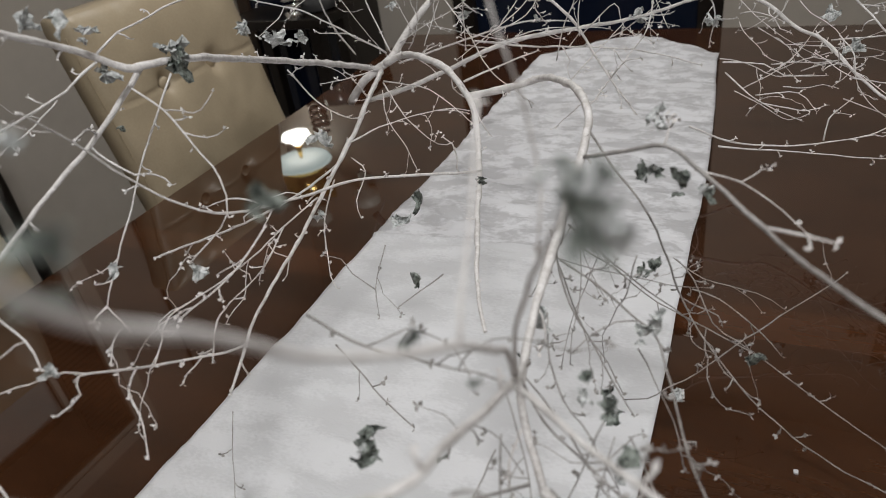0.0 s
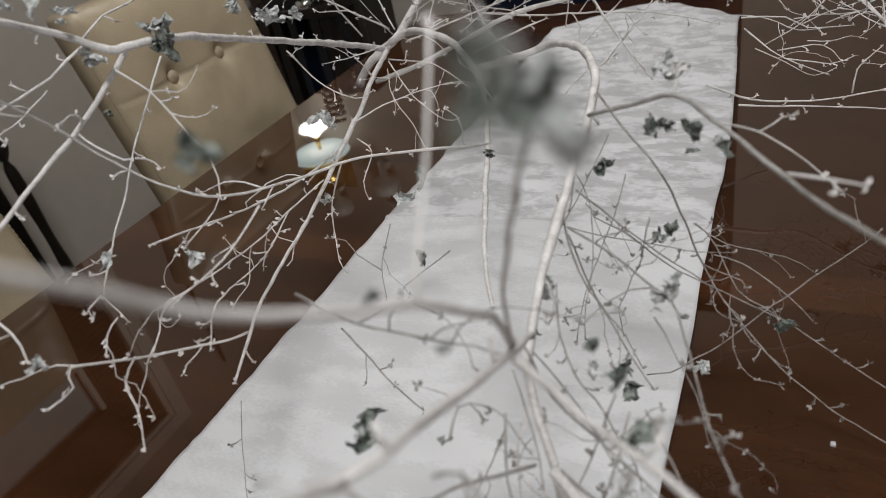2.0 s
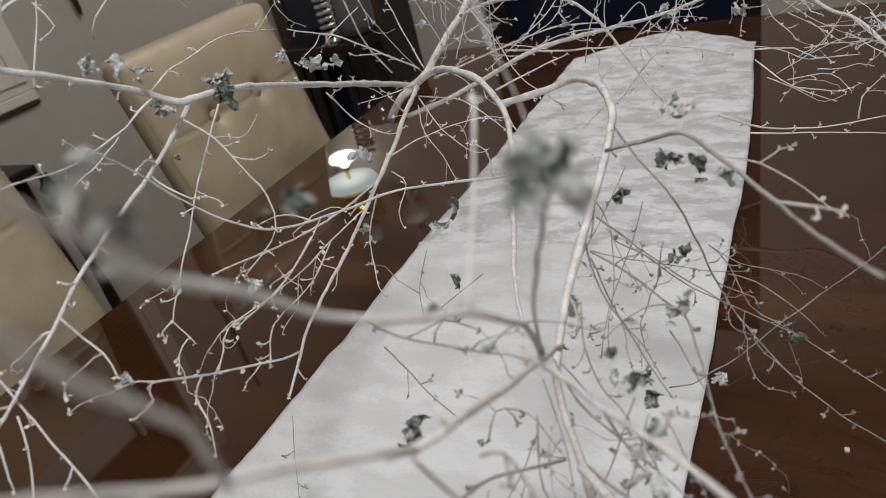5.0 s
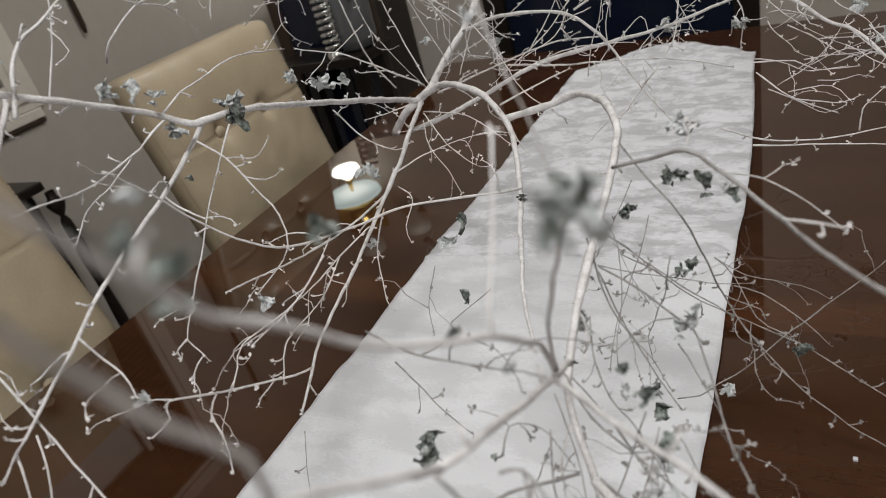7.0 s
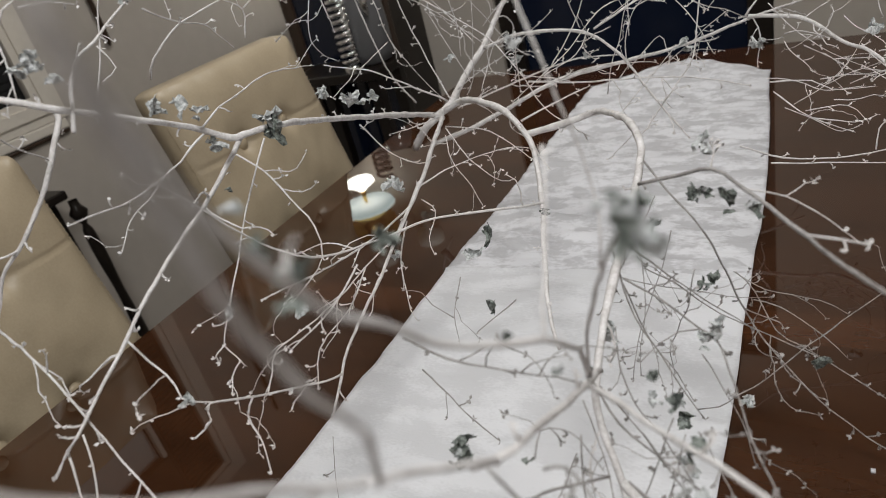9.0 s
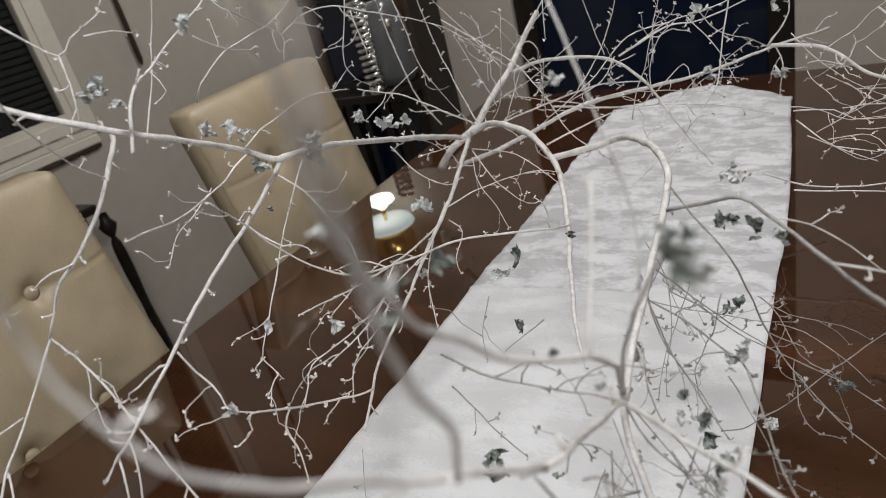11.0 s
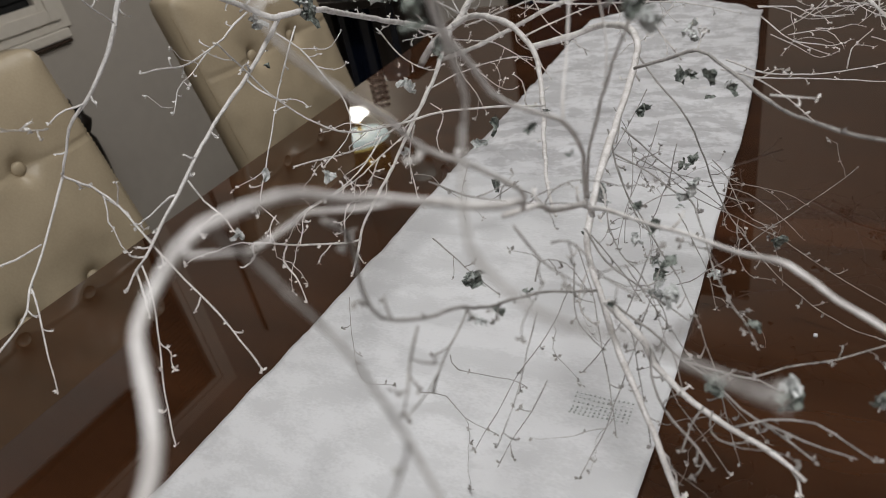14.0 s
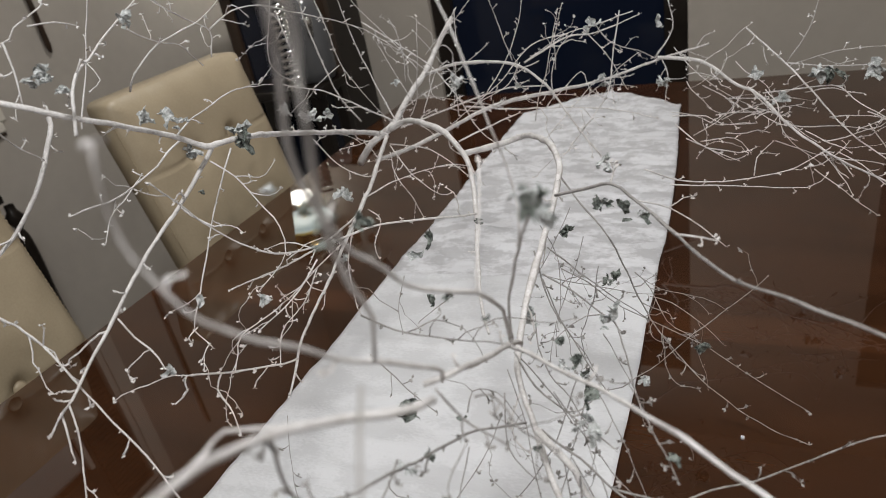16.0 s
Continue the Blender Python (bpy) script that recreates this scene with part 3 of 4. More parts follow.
limb("twig", [(-0.38, -0.541, 1.09), (-0.372, -0.52, 1.101), (-0.379, -0.482, 1.103), (-0.384, -0.427, 1.105), (-0.407, -0.334, 1.085)], 1.14, 0.65)
limb("limb", [(-0.312, -0.695, 1.146), (-0.333, -0.663, 1.178), (-0.349, -0.628, 1.189), (-0.364, -0.592, 1.199), (-0.377, -0.528, 1.224), (-0.375, -0.503, 1.247)], 1.86, 0.87)
limb("twig", [(-0.416, -0.609, 1.125), (-0.422, -0.582, 1.16), (-0.417, -0.562, 1.204), (-0.406, -0.554, 1.234), (-0.376, -0.558, 1.269)], 1.14, 0.76)
limb("twig", [(-0.416, -0.578, 1.18), (-0.411, -0.574, 1.16), (-0.409, -0.592, 1.154)], 1.04, 0.65)
limb("twig", [(-0.408, -0.548, 1.141), (-0.395, -0.548, 1.157), (-0.387, -0.514, 1.176), (-0.38, -0.457, 1.186), (-0.378, -0.417, 1.201), (-0.375, -0.396, 1.218)], 1.25, 0.65)
limb("twig", [(-0.383, -0.547, 1.198), (-0.387, -0.513, 1.178), (-0.398, -0.476, 1.168), (-0.408, -0.44, 1.137)], 1.04, 0.54)
limb("twig", [(-0.444, -0.383, 1.135), (-0.44, -0.376, 1.163), (-0.429, -0.423, 1.187), (-0.396, -0.485, 1.209), (-0.356, -0.547, 1.233), (-0.304, -0.615, 1.249)], 1.14, 0.65)
limb("twig", [(-0.463, -0.35, 1.162), (-0.447, -0.32, 1.176), (-0.427, -0.291, 1.176), (-0.413, -0.246, 1.157), (-0.4, -0.18, 1.132), (-0.384, -0.116, 1.102), (-0.366, -0.057, 1.056), (-0.343, -0.021, 1.013)], 1.25, 0.65)
limb("twig", [(-0.352, -0.5, 1.062), (-0.35, -0.535, 1.034), (-0.34, -0.57, 1.013), (-0.334, -0.597, 0.99), (-0.321, -0.628, 0.977), (-0.317, -0.648, 0.959), (-0.313, -0.662, 0.948)], 1.14, 0.65)
limb("twig", [(-0.317, -0.66, 0.945), (-0.305, -0.662, 0.937), (-0.296, -0.665, 0.931)], 0.83, 0.54)
limb("twig", [(-0.28, -0.679, 0.948), (-0.278, -0.692, 0.944), (-0.272, -0.703, 0.936)], 0.73, 0.49)
limb("twig", [(-0.292, -0.675, 0.961), (-0.295, -0.682, 0.958), (-0.296, -0.687, 0.955)], 0.73, 0.49)
limb("twig", [(-0.309, -0.578, 1.078), (-0.288, -0.576, 1.061), (-0.267, -0.58, 1.038), (-0.247, -0.585, 1.016), (-0.241, -0.595, 0.993), (-0.248, -0.61, 0.98), (-0.257, -0.628, 0.97)], 1.04, 0.54)
limb("limb", [(-0.157, -0.336, 0.906), (-0.174, -0.396, 0.931), (-0.231, -0.441, 0.944), (-0.248, -0.494, 0.955), (-0.258, -0.546, 0.969), (-0.263, -0.586, 0.986), (-0.274, -0.61, 1.01), (-0.287, -0.633, 1.043), (-0.285, -0.652, 1.07), (-0.272, -0.683, 1.102)], 1.86, 0.74)
limb("limb", [(-0.409, -0.075, 0.92), (-0.351, -0.216, 0.931), (-0.341, -0.266, 0.916), (-0.333, -0.319, 0.904), (-0.339, -0.366, 0.876), (-0.319, -0.44, 0.87), (-0.302, -0.5, 0.87), (-0.281, -0.568, 0.869), (-0.253, -0.624, 0.869), (-0.248, -0.643, 0.863)], 4.3, 1.26)
limb("limb", [(-0.342, -0.308, 0.894), (-0.348, -0.37, 0.89), (-0.344, -0.462, 0.905), (-0.312, -0.558, 0.942), (-0.294, -0.623, 0.967)], 1.86, 0.87)
limb("twig", [(-0.332, -0.38, 0.884), (-0.33, -0.449, 0.886), (-0.312, -0.511, 0.897), (-0.285, -0.589, 0.92), (-0.278, -0.645, 0.932), (-0.272, -0.662, 0.924), (-0.261, -0.682, 0.921)], 1.25, 0.65)
limb("twig", [(-0.328, -0.45, 0.887), (-0.297, -0.521, 0.892), (-0.263, -0.596, 0.915), (-0.234, -0.642, 0.935), (-0.221, -0.669, 0.921)], 1.04, 0.54)
limb("twig", [(-0.252, -0.611, 0.883), (-0.256, -0.64, 0.896), (-0.262, -0.687, 0.925), (-0.26, -0.73, 0.954), (-0.26, -0.734, 0.943), (-0.25, -0.756, 0.95)], 1.25, 0.76)
limb("twig", [(-0.273, -0.686, 0.921), (-0.262, -0.705, 0.92), (-0.24, -0.719, 0.917), (-0.212, -0.742, 0.911)], 1.04, 0.54)
limb("twig", [(-0.37, -0.294, 0.859), (-0.345, -0.36, 0.849), (-0.321, -0.399, 0.843), (-0.291, -0.442, 0.829), (-0.278, -0.453, 0.822)], 1.35, 0.65)
limb("twig", [(-0.314, -0.325, 0.925), (-0.284, -0.29, 0.933), (-0.229, -0.258, 0.94), (-0.196, -0.246, 0.933)], 1.14, 0.54)
limb("twig", [(-0.334, -0.3, 0.894), (-0.309, -0.314, 0.885), (-0.305, -0.348, 0.866), (-0.294, -0.363, 0.852)], 1.04, 0.54)
limb("limb", [(-0.404, -0.069, 0.93), (-0.376, -0.071, 0.942), (-0.335, -0.103, 0.952), (-0.271, -0.151, 0.952), (-0.217, -0.214, 0.942), (-0.198, -0.24, 0.927), (-0.175, -0.293, 0.908), (-0.152, -0.353, 0.904), (-0.12, -0.441, 0.904), (-0.085, -0.529, 0.906), (-0.062, -0.575, 0.906)], 6.02, 1.75)
limb("limb", [(-0.226, -0.192, 0.93), (-0.173, -0.195, 0.942), (-0.126, -0.206, 0.958), (-0.069, -0.311, 0.989), (-0.032, -0.404, 1.009), (-0.021, -0.438, 1.003), (-0.018, -0.476, 0.993), (-0.016, -0.531, 0.976), (-0.014, -0.572, 0.97), (-0.013, -0.605, 0.96), (-0.012, -0.634, 0.941), (-0.011, -0.649, 0.932), (-0.005, -0.659, 0.918), (0.004, -0.673, 0.908), (0.012, -0.684, 0.895), (0.021, -0.699, 0.887), (0.033, -0.717, 0.877), (0.048, -0.737, 0.866), (0.064, -0.76, 0.856), (0.081, -0.782, 0.83)], 5.16, 2.45)
limb("limb", [(-0.371, 0.04, 0.99), (-0.302, 0.02, 1.008), (-0.223, -0.004, 1.011), (-0.181, -0.013, 1.002), (-0.144, -0.02, 0.974), (-0.122, -0.031, 0.948), (-0.096, -0.046, 0.916), (-0.048, -0.076, 0.866)], 3.61, 1.4)
limb("limb", [(-0.462, -0.04, 0.863), (-0.393, -0.017, 0.879), (-0.319, 0.006, 0.906), (-0.249, 0.032, 0.93), (-0.172, 0.07, 0.934), (-0.085, 0.134, 0.933), (-0.005, 0.201, 0.942), (0.076, 0.281, 0.944)], 4.73, 2.1)
limb("limb", [(-0.427, 0.013, 0.904), (-0.342, 0.051, 0.924), (-0.275, 0.061, 0.941), (-0.219, 0.061, 0.951), (-0.169, 0.065, 0.948)], 1.98, 0.99)
limb("limb", [(-0.281, -0.022, 0.947), (-0.199, -0.015, 0.936), (-0.12, -0.013, 0.934), (-0.049, -0.001, 0.923), (0.02, 0.002, 0.904)], 1.86, 0.87)
limb("limb", [(-0.244, -0.157, 0.936), (-0.206, -0.115, 0.944), (-0.174, -0.069, 0.947)], 1.86, 0.87)
limb("limb", [(0.007, 0.121, 0.966), (0.073, 0.105, 0.96), (0.124, 0.068, 0.931), (0.155, 0.035, 0.924), (0.198, -0.049, 0.9), (0.23, -0.088, 0.886), (0.26, -0.118, 0.874), (0.303, -0.161, 0.865)], 3.44, 1.4)
limb("twig", [(0.012, 0.122, 0.965), (0.022, 0.116, 0.94), (0.019, 0.103, 0.896)], 1.25, 0.65)
limb("limb", [(0.003, 0.121, 0.967), (0.029, 0.133, 1.008), (0.023, 0.141, 1.051)], 1.74, 0.87)
limb("limb", [(0.138, 0.137, 0.997), (0.192, 0.074, 0.955), (0.227, 0.011, 0.927), (0.264, -0.056, 0.896), (0.304, -0.123, 0.878)], 1.86, 0.99)
limb("twig", [(0.193, 0.074, 0.955), (0.247, 0.039, 0.956), (0.313, -0.008, 0.967)], 1.14, 0.76)
limb("twig", [(0.195, 0.074, 0.958), (0.217, 0.054, 1.003), (0.227, 0.042, 1.05)], 1.14, 0.65)
limb("twig", [(0.199, 0.073, 0.952), (0.251, 0.024, 0.98), (0.301, -0.03, 0.996)], 0.94, 0.54)
limb("twig", [(0.163, 0.034, 0.924), (0.205, 0.015, 0.933), (0.248, -0.036, 0.95), (0.271, -0.074, 0.939), (0.302, -0.105, 0.925)], 1.25, 0.76)
limb("twig", [(0.049, -0.092, 0.938), (0.092, -0.089, 0.935), (0.114, -0.092, 0.923), (0.155, -0.092, 0.923)], 1.14, 0.54)
limb("twig", [(0.053, -0.095, 0.927), (0.087, -0.121, 0.907), (0.116, -0.135, 0.896), (0.136, -0.146, 0.892)], 1.25, 0.54)
limb("twig", [(0.087, -0.12, 0.91), (0.129, -0.117, 0.912), (0.149, -0.124, 0.894)], 0.94, 0.49)
limb("twig", [(0.094, -0.122, 0.902), (0.136, -0.142, 0.902), (0.156, -0.14, 0.908)], 0.94, 0.49)
limb("twig", [(0.033, -0.258, 0.929), (0.069, -0.241, 0.908), (0.119, -0.23, 0.9), (0.156, -0.209, 0.897), (0.193, -0.189, 0.897), (0.236, -0.155, 0.91)], 1.35, 0.65)
limb("twig", [(0.06, -0.244, 0.903), (0.132, -0.232, 0.895), (0.21, -0.217, 0.886), (0.231, -0.212, 0.902)], 1.14, 0.54)
limb("twig", [(0.153, -0.209, 0.898), (0.155, -0.201, 0.917), (0.173, -0.194, 0.936)], 1.04, 0.54)
limb("limb", [(-0.002, -0.527, 1.019), (0.025, -0.538, 1.03), (0.049, -0.551, 1.04), (0.064, -0.561, 1.035), (0.083, -0.575, 1.026), (0.101, -0.595, 1.02), (0.116, -0.633, 1.027), (0.128, -0.667, 1.038), (0.141, -0.694, 1.045)], 1.66, 1.3, True, SHADED_BARK)
limb("twig", [(0.048, -0.547, 1.038), (0.048, -0.534, 1.042), (0.046, -0.531, 1.05)], 0.94, 0.54)
limb("twig", [(0.065, -0.546, 1.024), (0.088, -0.528, 1.009), (0.112, -0.516, 0.987), (0.131, -0.515, 0.968)], 0.83, 0.54)
limb("twig", [(0.103, -0.622, 1.035), (0.118, -0.626, 1.035), (0.129, -0.637, 1.039)], 0.94, 0.54)
limb("twig", [(-0.022, -0.439, 1.002), (0.003, -0.464, 0.982), (0.024, -0.48, 0.966), (0.037, -0.483, 0.944), (0.042, -0.481, 0.928), (0.055, -0.468, 0.878), (0.075, -0.48, 0.85), (0.103, -0.487, 0.815), (0.134, -0.491, 0.786), (0.171, -0.499, 0.766), (0.203, -0.522, 0.773)], 1.11, 0.53, False, SHADED_BARK)
limb("twig", [(-0.016, -0.543, 0.951), (0.014, -0.558, 0.944), (0.04, -0.572, 0.933), (0.052, -0.586, 0.936), (0.063, -0.613, 0.934), (0.073, -0.642, 0.931), (0.083, -0.673, 0.932), (0.095, -0.699, 0.932), (0.104, -0.719, 0.937), (0.113, -0.738, 0.935)], 1.02, 0.53, False, SHADED_BARK)
limb("twig", [(-0.022, -0.464, 0.91), (0.004, -0.466, 0.896), (0.037, -0.464, 0.868), (0.074, -0.465, 0.85), (0.108, -0.467, 0.834), (0.132, -0.467, 0.818), (0.166, -0.482, 0.803), (0.202, -0.507, 0.798)], 0.85, 0.44, False, SHADED_BARK)
limb("twig", [(0.049, -0.46, 0.907), (0.062, -0.455, 0.886), (0.079, -0.477, 0.865), (0.095, -0.482, 0.857), (0.108, -0.486, 0.851)], 0.68, 0.4, False, SHADED_BARK)
limb("twig", [(0.06, -0.444, 0.87), (0.081, -0.446, 0.865), (0.105, -0.451, 0.85), (0.129, -0.462, 0.831)], 0.68, 0.4, False, SHADED_BARK)
limb("twig", [(0.041, -0.408, 0.874), (0.066, -0.41, 0.858), (0.108, -0.409, 0.849), (0.129, -0.407, 0.835)], 0.68, 0.4, False, SHADED_BARK)
limb("twig", [(0.016, -0.482, 0.774), (0.036, -0.49, 0.788), (0.049, -0.486, 0.799), (0.07, -0.478, 0.814), (0.102, -0.458, 0.838), (0.133, -0.43, 0.853), (0.165, -0.418, 0.882)], 0.77, 0.44, False, SHADED_BARK)
limb("twig", [(-0.022, -0.541, 0.973), (-0.005, -0.564, 0.933), (0.012, -0.568, 0.904), (0.031, -0.581, 0.877), (0.042, -0.588, 0.867)], 1.02, 0.53, False, SHADED_BARK)
limb("twig", [(-0.019, -0.536, 0.941), (-0.003, -0.54, 0.895), (0.016, -0.544, 0.868), (0.028, -0.555, 0.853)], 0.85, 0.44, False, SHADED_BARK)
limb("twig", [(-0.016, -0.52, 0.965), (0.007, -0.508, 0.934), (0.029, -0.505, 0.913), (0.065, -0.491, 0.874)], 0.94, 0.53, False, SHADED_BARK)
limb("twig", [(-0.015, -0.579, 0.934), (-0.005, -0.612, 0.923), (0.008, -0.63, 0.913), (0.028, -0.647, 0.905), (0.047, -0.668, 0.896), (0.055, -0.686, 0.892)], 0.77, 0.44, False, SHADED_BARK)
limb("twig", [(-0.013, -0.642, 0.939), (0.007, -0.662, 0.926), (0.032, -0.676, 0.919), (0.052, -0.689, 0.916), (0.07, -0.702, 0.916)], 1.02, 0.62, False, SHADED_BARK)
limb("limb", [(-0.003, -0.654, 0.959), (0.012, -0.708, 1.001), (0.015, -0.739, 1.017), (0.017, -0.779, 1.039), (0.023, -0.811, 1.061), (0.012, -0.823, 1.061)], 2.45, 1.76, True)
limb("limb", [(0.046, -0.873, 1.100), (0.038, -0.891, 1.108), (0.028, -0.912, 1.121), (0.025, -0.934, 1.134), (0.032, -0.963, 1.151), (0.035, -0.985, 1.159), (0.030, -0.993, 1.153), (0.030, -1.002, 1.148), (0.035, -1.007, 1.146), (0.042, -1.013, 1.143), (0.051, -1.022, 1.141), (0.059, -1.032, 1.141)], 1.9, 1.1, True)
limb("limb", [(0.010, -0.703, 0.998), (0.022, -0.736, 1.041), (0.031, -0.769, 1.072), (0.033, -0.794, 1.093), (0.027, -0.816, 1.108), (0.022, -0.834, 1.123), (0.025, -0.869, 1.158), (0.027, -0.876, 1.167), (0.028, -0.883, 1.176), (0.031, -0.891, 1.189), (0.038, -0.902, 1.205), (0.049, -0.913, 1.222), (0.060, -0.925, 1.240), (0.072, -0.938, 1.259), (0.083, -0.950, 1.277)], 1.67, 1.0, True)
limb("twig", [(0.021, -0.820, 1.063), (0.029, -0.838, 1.084), (0.025, -0.871, 1.112), (0.021, -0.892, 1.131), (0.022, -0.910, 1.148), (0.020, -0.923, 1.161), (0.018, -0.930, 1.170), (0.016, -0.935, 1.181), (0.014, -0.938, 1.192), (0.013, -0.938, 1.201), (0.015, -0.939, 1.212), (0.018, -0.939, 1.222)], 1.5, 0.5, True)
limb("twig", [(0.034, -0.795, 1.094), (0.031, -0.78, 1.107), (0.029, -0.764, 1.124), (0.027, -0.751, 1.141)], 0.88, 0.69, True)
limb("twig", [(0.014, -0.711, 1.007), (0.026, -0.734, 1.055), (0.044, -0.759, 1.1), (0.056, -0.776, 1.124), (0.065, -0.789, 1.14)], 1.18, 0.78, True)
limb("twig", [(0.070, -0.929, 1.256), (0.066, -0.925, 1.246), (0.062, -0.922, 1.234), (0.059, -0.921, 1.223), (0.056, -0.918, 1.213), (0.051, -0.912, 1.202), (0.045, -0.904, 1.181), (0.040, -0.895, 1.161), (0.037, -0.884, 1.141), (0.030, -0.879, 1.120)], 0.95, 1.15, True)
limb("twig", [(0.058, -0.926, 1.151), (0.066, -0.947, 1.140), (0.077, -0.962, 1.139), (0.092, -0.971, 1.138), (0.105, -0.973, 1.137), (0.116, -0.972, 1.133), (0.128, -0.971, 1.127)], 0.8, 0.8, True, SHADED_BARK)
limb("twig", [(0.033, -0.983, 1.157), (0.032, -0.976, 1.145), (0.034, -0.972, 1.133), (0.041, -0.969, 1.118), (0.050, -0.970, 1.101), (0.058, -0.973, 1.088), (0.067, -0.978, 1.076)], 0.85, 0.75, True, SHADED_BARK)
limb("limb", [(0.011, -0.711, 1.001), (0.044, -0.744, 1.017), (0.1, -0.792, 1.035), (0.126, -0.828, 1.053), (0.142, -0.832, 1.044), (0.162, -0.841, 1.037), (0.176, -0.862, 1.035), (0.184, -0.872, 1.031)], 1.67, 1.27, True)
limb("twig", [(-0.005, -0.72, 1.245), (0.012, -0.733, 1.213), (0.022, -0.738, 1.184), (0.031, -0.741, 1.155), (0.034, -0.733, 1.132), (0.037, -0.734, 1.107), (0.036, -0.738, 1.086)], 0.73, 0.59, True)
limb("twig", [(0.015, -0.712, 0.938), (-0.005, -0.749, 0.961), (-0.007, -0.784, 0.983), (-0.008, -0.816, 1.001), (-0.001, -0.856, 1.033), (-0.002, -0.869, 1.039), (-0.008, -0.882, 1.045), (-0.012, -0.892, 1.054), (-0.014, -0.895, 1.069), (-0.006, -0.903, 1.099), (0.009, -0.927, 1.121)], 1.0, 0.9, False, SHADED_BARK)
limb("twig", [(-0.19, -0.58, 0.871), (-0.162, -0.595, 0.864), (-0.13, -0.612, 0.856), (-0.105, -0.621, 0.846)], 0.94, 0.54, False, SHADED_BARK)
limb("twig", [(-0.192, -0.48, 0.902), (-0.19, -0.51, 0.879), (-0.179, -0.53, 0.863)], 0.73, 0.43, False, SHADED_BARK)
limb("twig", [(-0.124, -0.508, 0.9), (-0.136, -0.526, 0.895), (-0.148, -0.545, 0.89)], 0.73, 0.43, False, SHADED_BARK)
limb("twig", [(-0.19, -0.512, 0.877), (-0.213, -0.507, 0.887), (-0.228, -0.499, 0.894), (-0.247, -0.498, 0.895)], 0.73, 0.43, False, SHADED_BARK)
limb("twig", [(0.012, -0.813, 1.05), (0.022, -0.81, 1.031), (0.031, -0.808, 1.021), (0.041, -0.805, 1.012)], 0.94, 0.49, False, SHADED_BARK)
limb("twig", [(0.019, -0.788, 1.025), (0.027, -0.784, 1.025), (0.039, -0.794, 1.024), (0.045, -0.798, 1.017), (0.065, -0.8, 1.008)], 0.83, 0.49, False, SHADED_BARK)
limb("twig", [(-0.109, -0.689, 0.998), (-0.077, -0.698, 0.995), (-0.04, -0.703, 0.995), (-0.005, -0.709, 1), (0.016, -0.72, 1.009)], 0.94, 0.54, False, SHADED_BARK)
limb("limb", [(-0.556, 0.095, 0.894), (-0.582, 0.079, 0.952), (-0.595, 0.07, 1.021), (-0.622, 0.088, 1.093), (-0.598, 0.045, 1.159)], 1.86, 0.99)
limb("twig", [(-0.363, -0.117, 0.961), (-0.4, -0.095, 1.022), (-0.423, -0.092, 1.094), (-0.425, -0.108, 1.164)], 1.35, 0.76)
limb("limb", [(-0.336, -0.175, 0.978), (-0.356, -0.219, 1.015), (-0.374, -0.266, 1.051), (-0.399, -0.323, 1.081)], 1.74, 0.87)
limb("twig", [(-0.353, -0.16, 0.955), (-0.366, -0.226, 0.963), (-0.377, -0.268, 0.971)], 1.04, 0.54)
limb("twig", [(-0.368, -0.141, 0.93), (-0.279, -0.187, 0.936), (-0.19, -0.266, 0.928)], 1.14, 0.65)
limb("twig", [(-0.368, -0.142, 0.928), (-0.302, -0.211, 0.907), (-0.245, -0.248, 0.892), (-0.226, -0.249, 0.896)], 1.14, 0.65)
limb("twig", [(-0.354, -0.171, 0.928), (-0.324, -0.221, 0.911), (-0.294, -0.241, 0.884), (-0.27, -0.263, 0.864)], 0.94, 0.54)
limb("twig", [(-0.319, -0.103, 0.965), (-0.299, -0.079, 1.019), (-0.282, -0.068, 1.033)], 1.04, 0.54)
limb("twig", [(-0.087, -0.082, 1.06), (-0.137, -0.097, 1.052), (-0.185, -0.124, 1.007), (-0.248, -0.162, 0.965)], 1.04, 0.59)
limb("twig", [(-0.153, -0.107, 1.032), (-0.17, -0.119, 1.005), (-0.209, -0.138, 0.988)], 1.04, 0.59)
limb("twig", [(-0.002, -0.062, 1.077), (-0.054, -0.073, 1.066), (-0.091, -0.083, 1.06), (-0.138, -0.101, 1.037)], 0.94, 0.54)
limb("twig", [(-0.206, -0.598, 0.989), (-0.209, -0.64, 0.974), (-0.216, -0.681, 0.97)], 1.04, 0.54)
limb("twig", [(-0.387, -0.308, 1.001), (-0.374, -0.287, 0.958), (-0.346, -0.266, 0.928), (-0.338, -0.236, 0.926)], 1.25, 0.65)
limb("limb", [(0.017, -0.7, 0.921), (0.044, -0.711, 0.9), (0.052, -0.719, 0.889), (0.08, -0.738, 0.88), (0.101, -0.744, 0.872), (0.127, -0.757, 0.872), (0.145, -0.766, 0.865)], 3.44, 1.54)
limb("twig", [(0.02, -0.699, 0.921), (0.047, -0.705, 0.905), (0.069, -0.713, 0.891), (0.088, -0.725, 0.89), (0.107, -0.741, 0.887), (0.13, -0.756, 0.886), (0.147, -0.77, 0.888)], 1.11, 0.71, False, SHADED_BARK)
limb("twig", [(0.069, -0.713, 0.891), (0.08, -0.713, 0.889), (0.103, -0.706, 0.879), (0.114, -0.705, 0.878), (0.128, -0.708, 0.874)], 1.02, 0.62, False, SHADED_BARK)
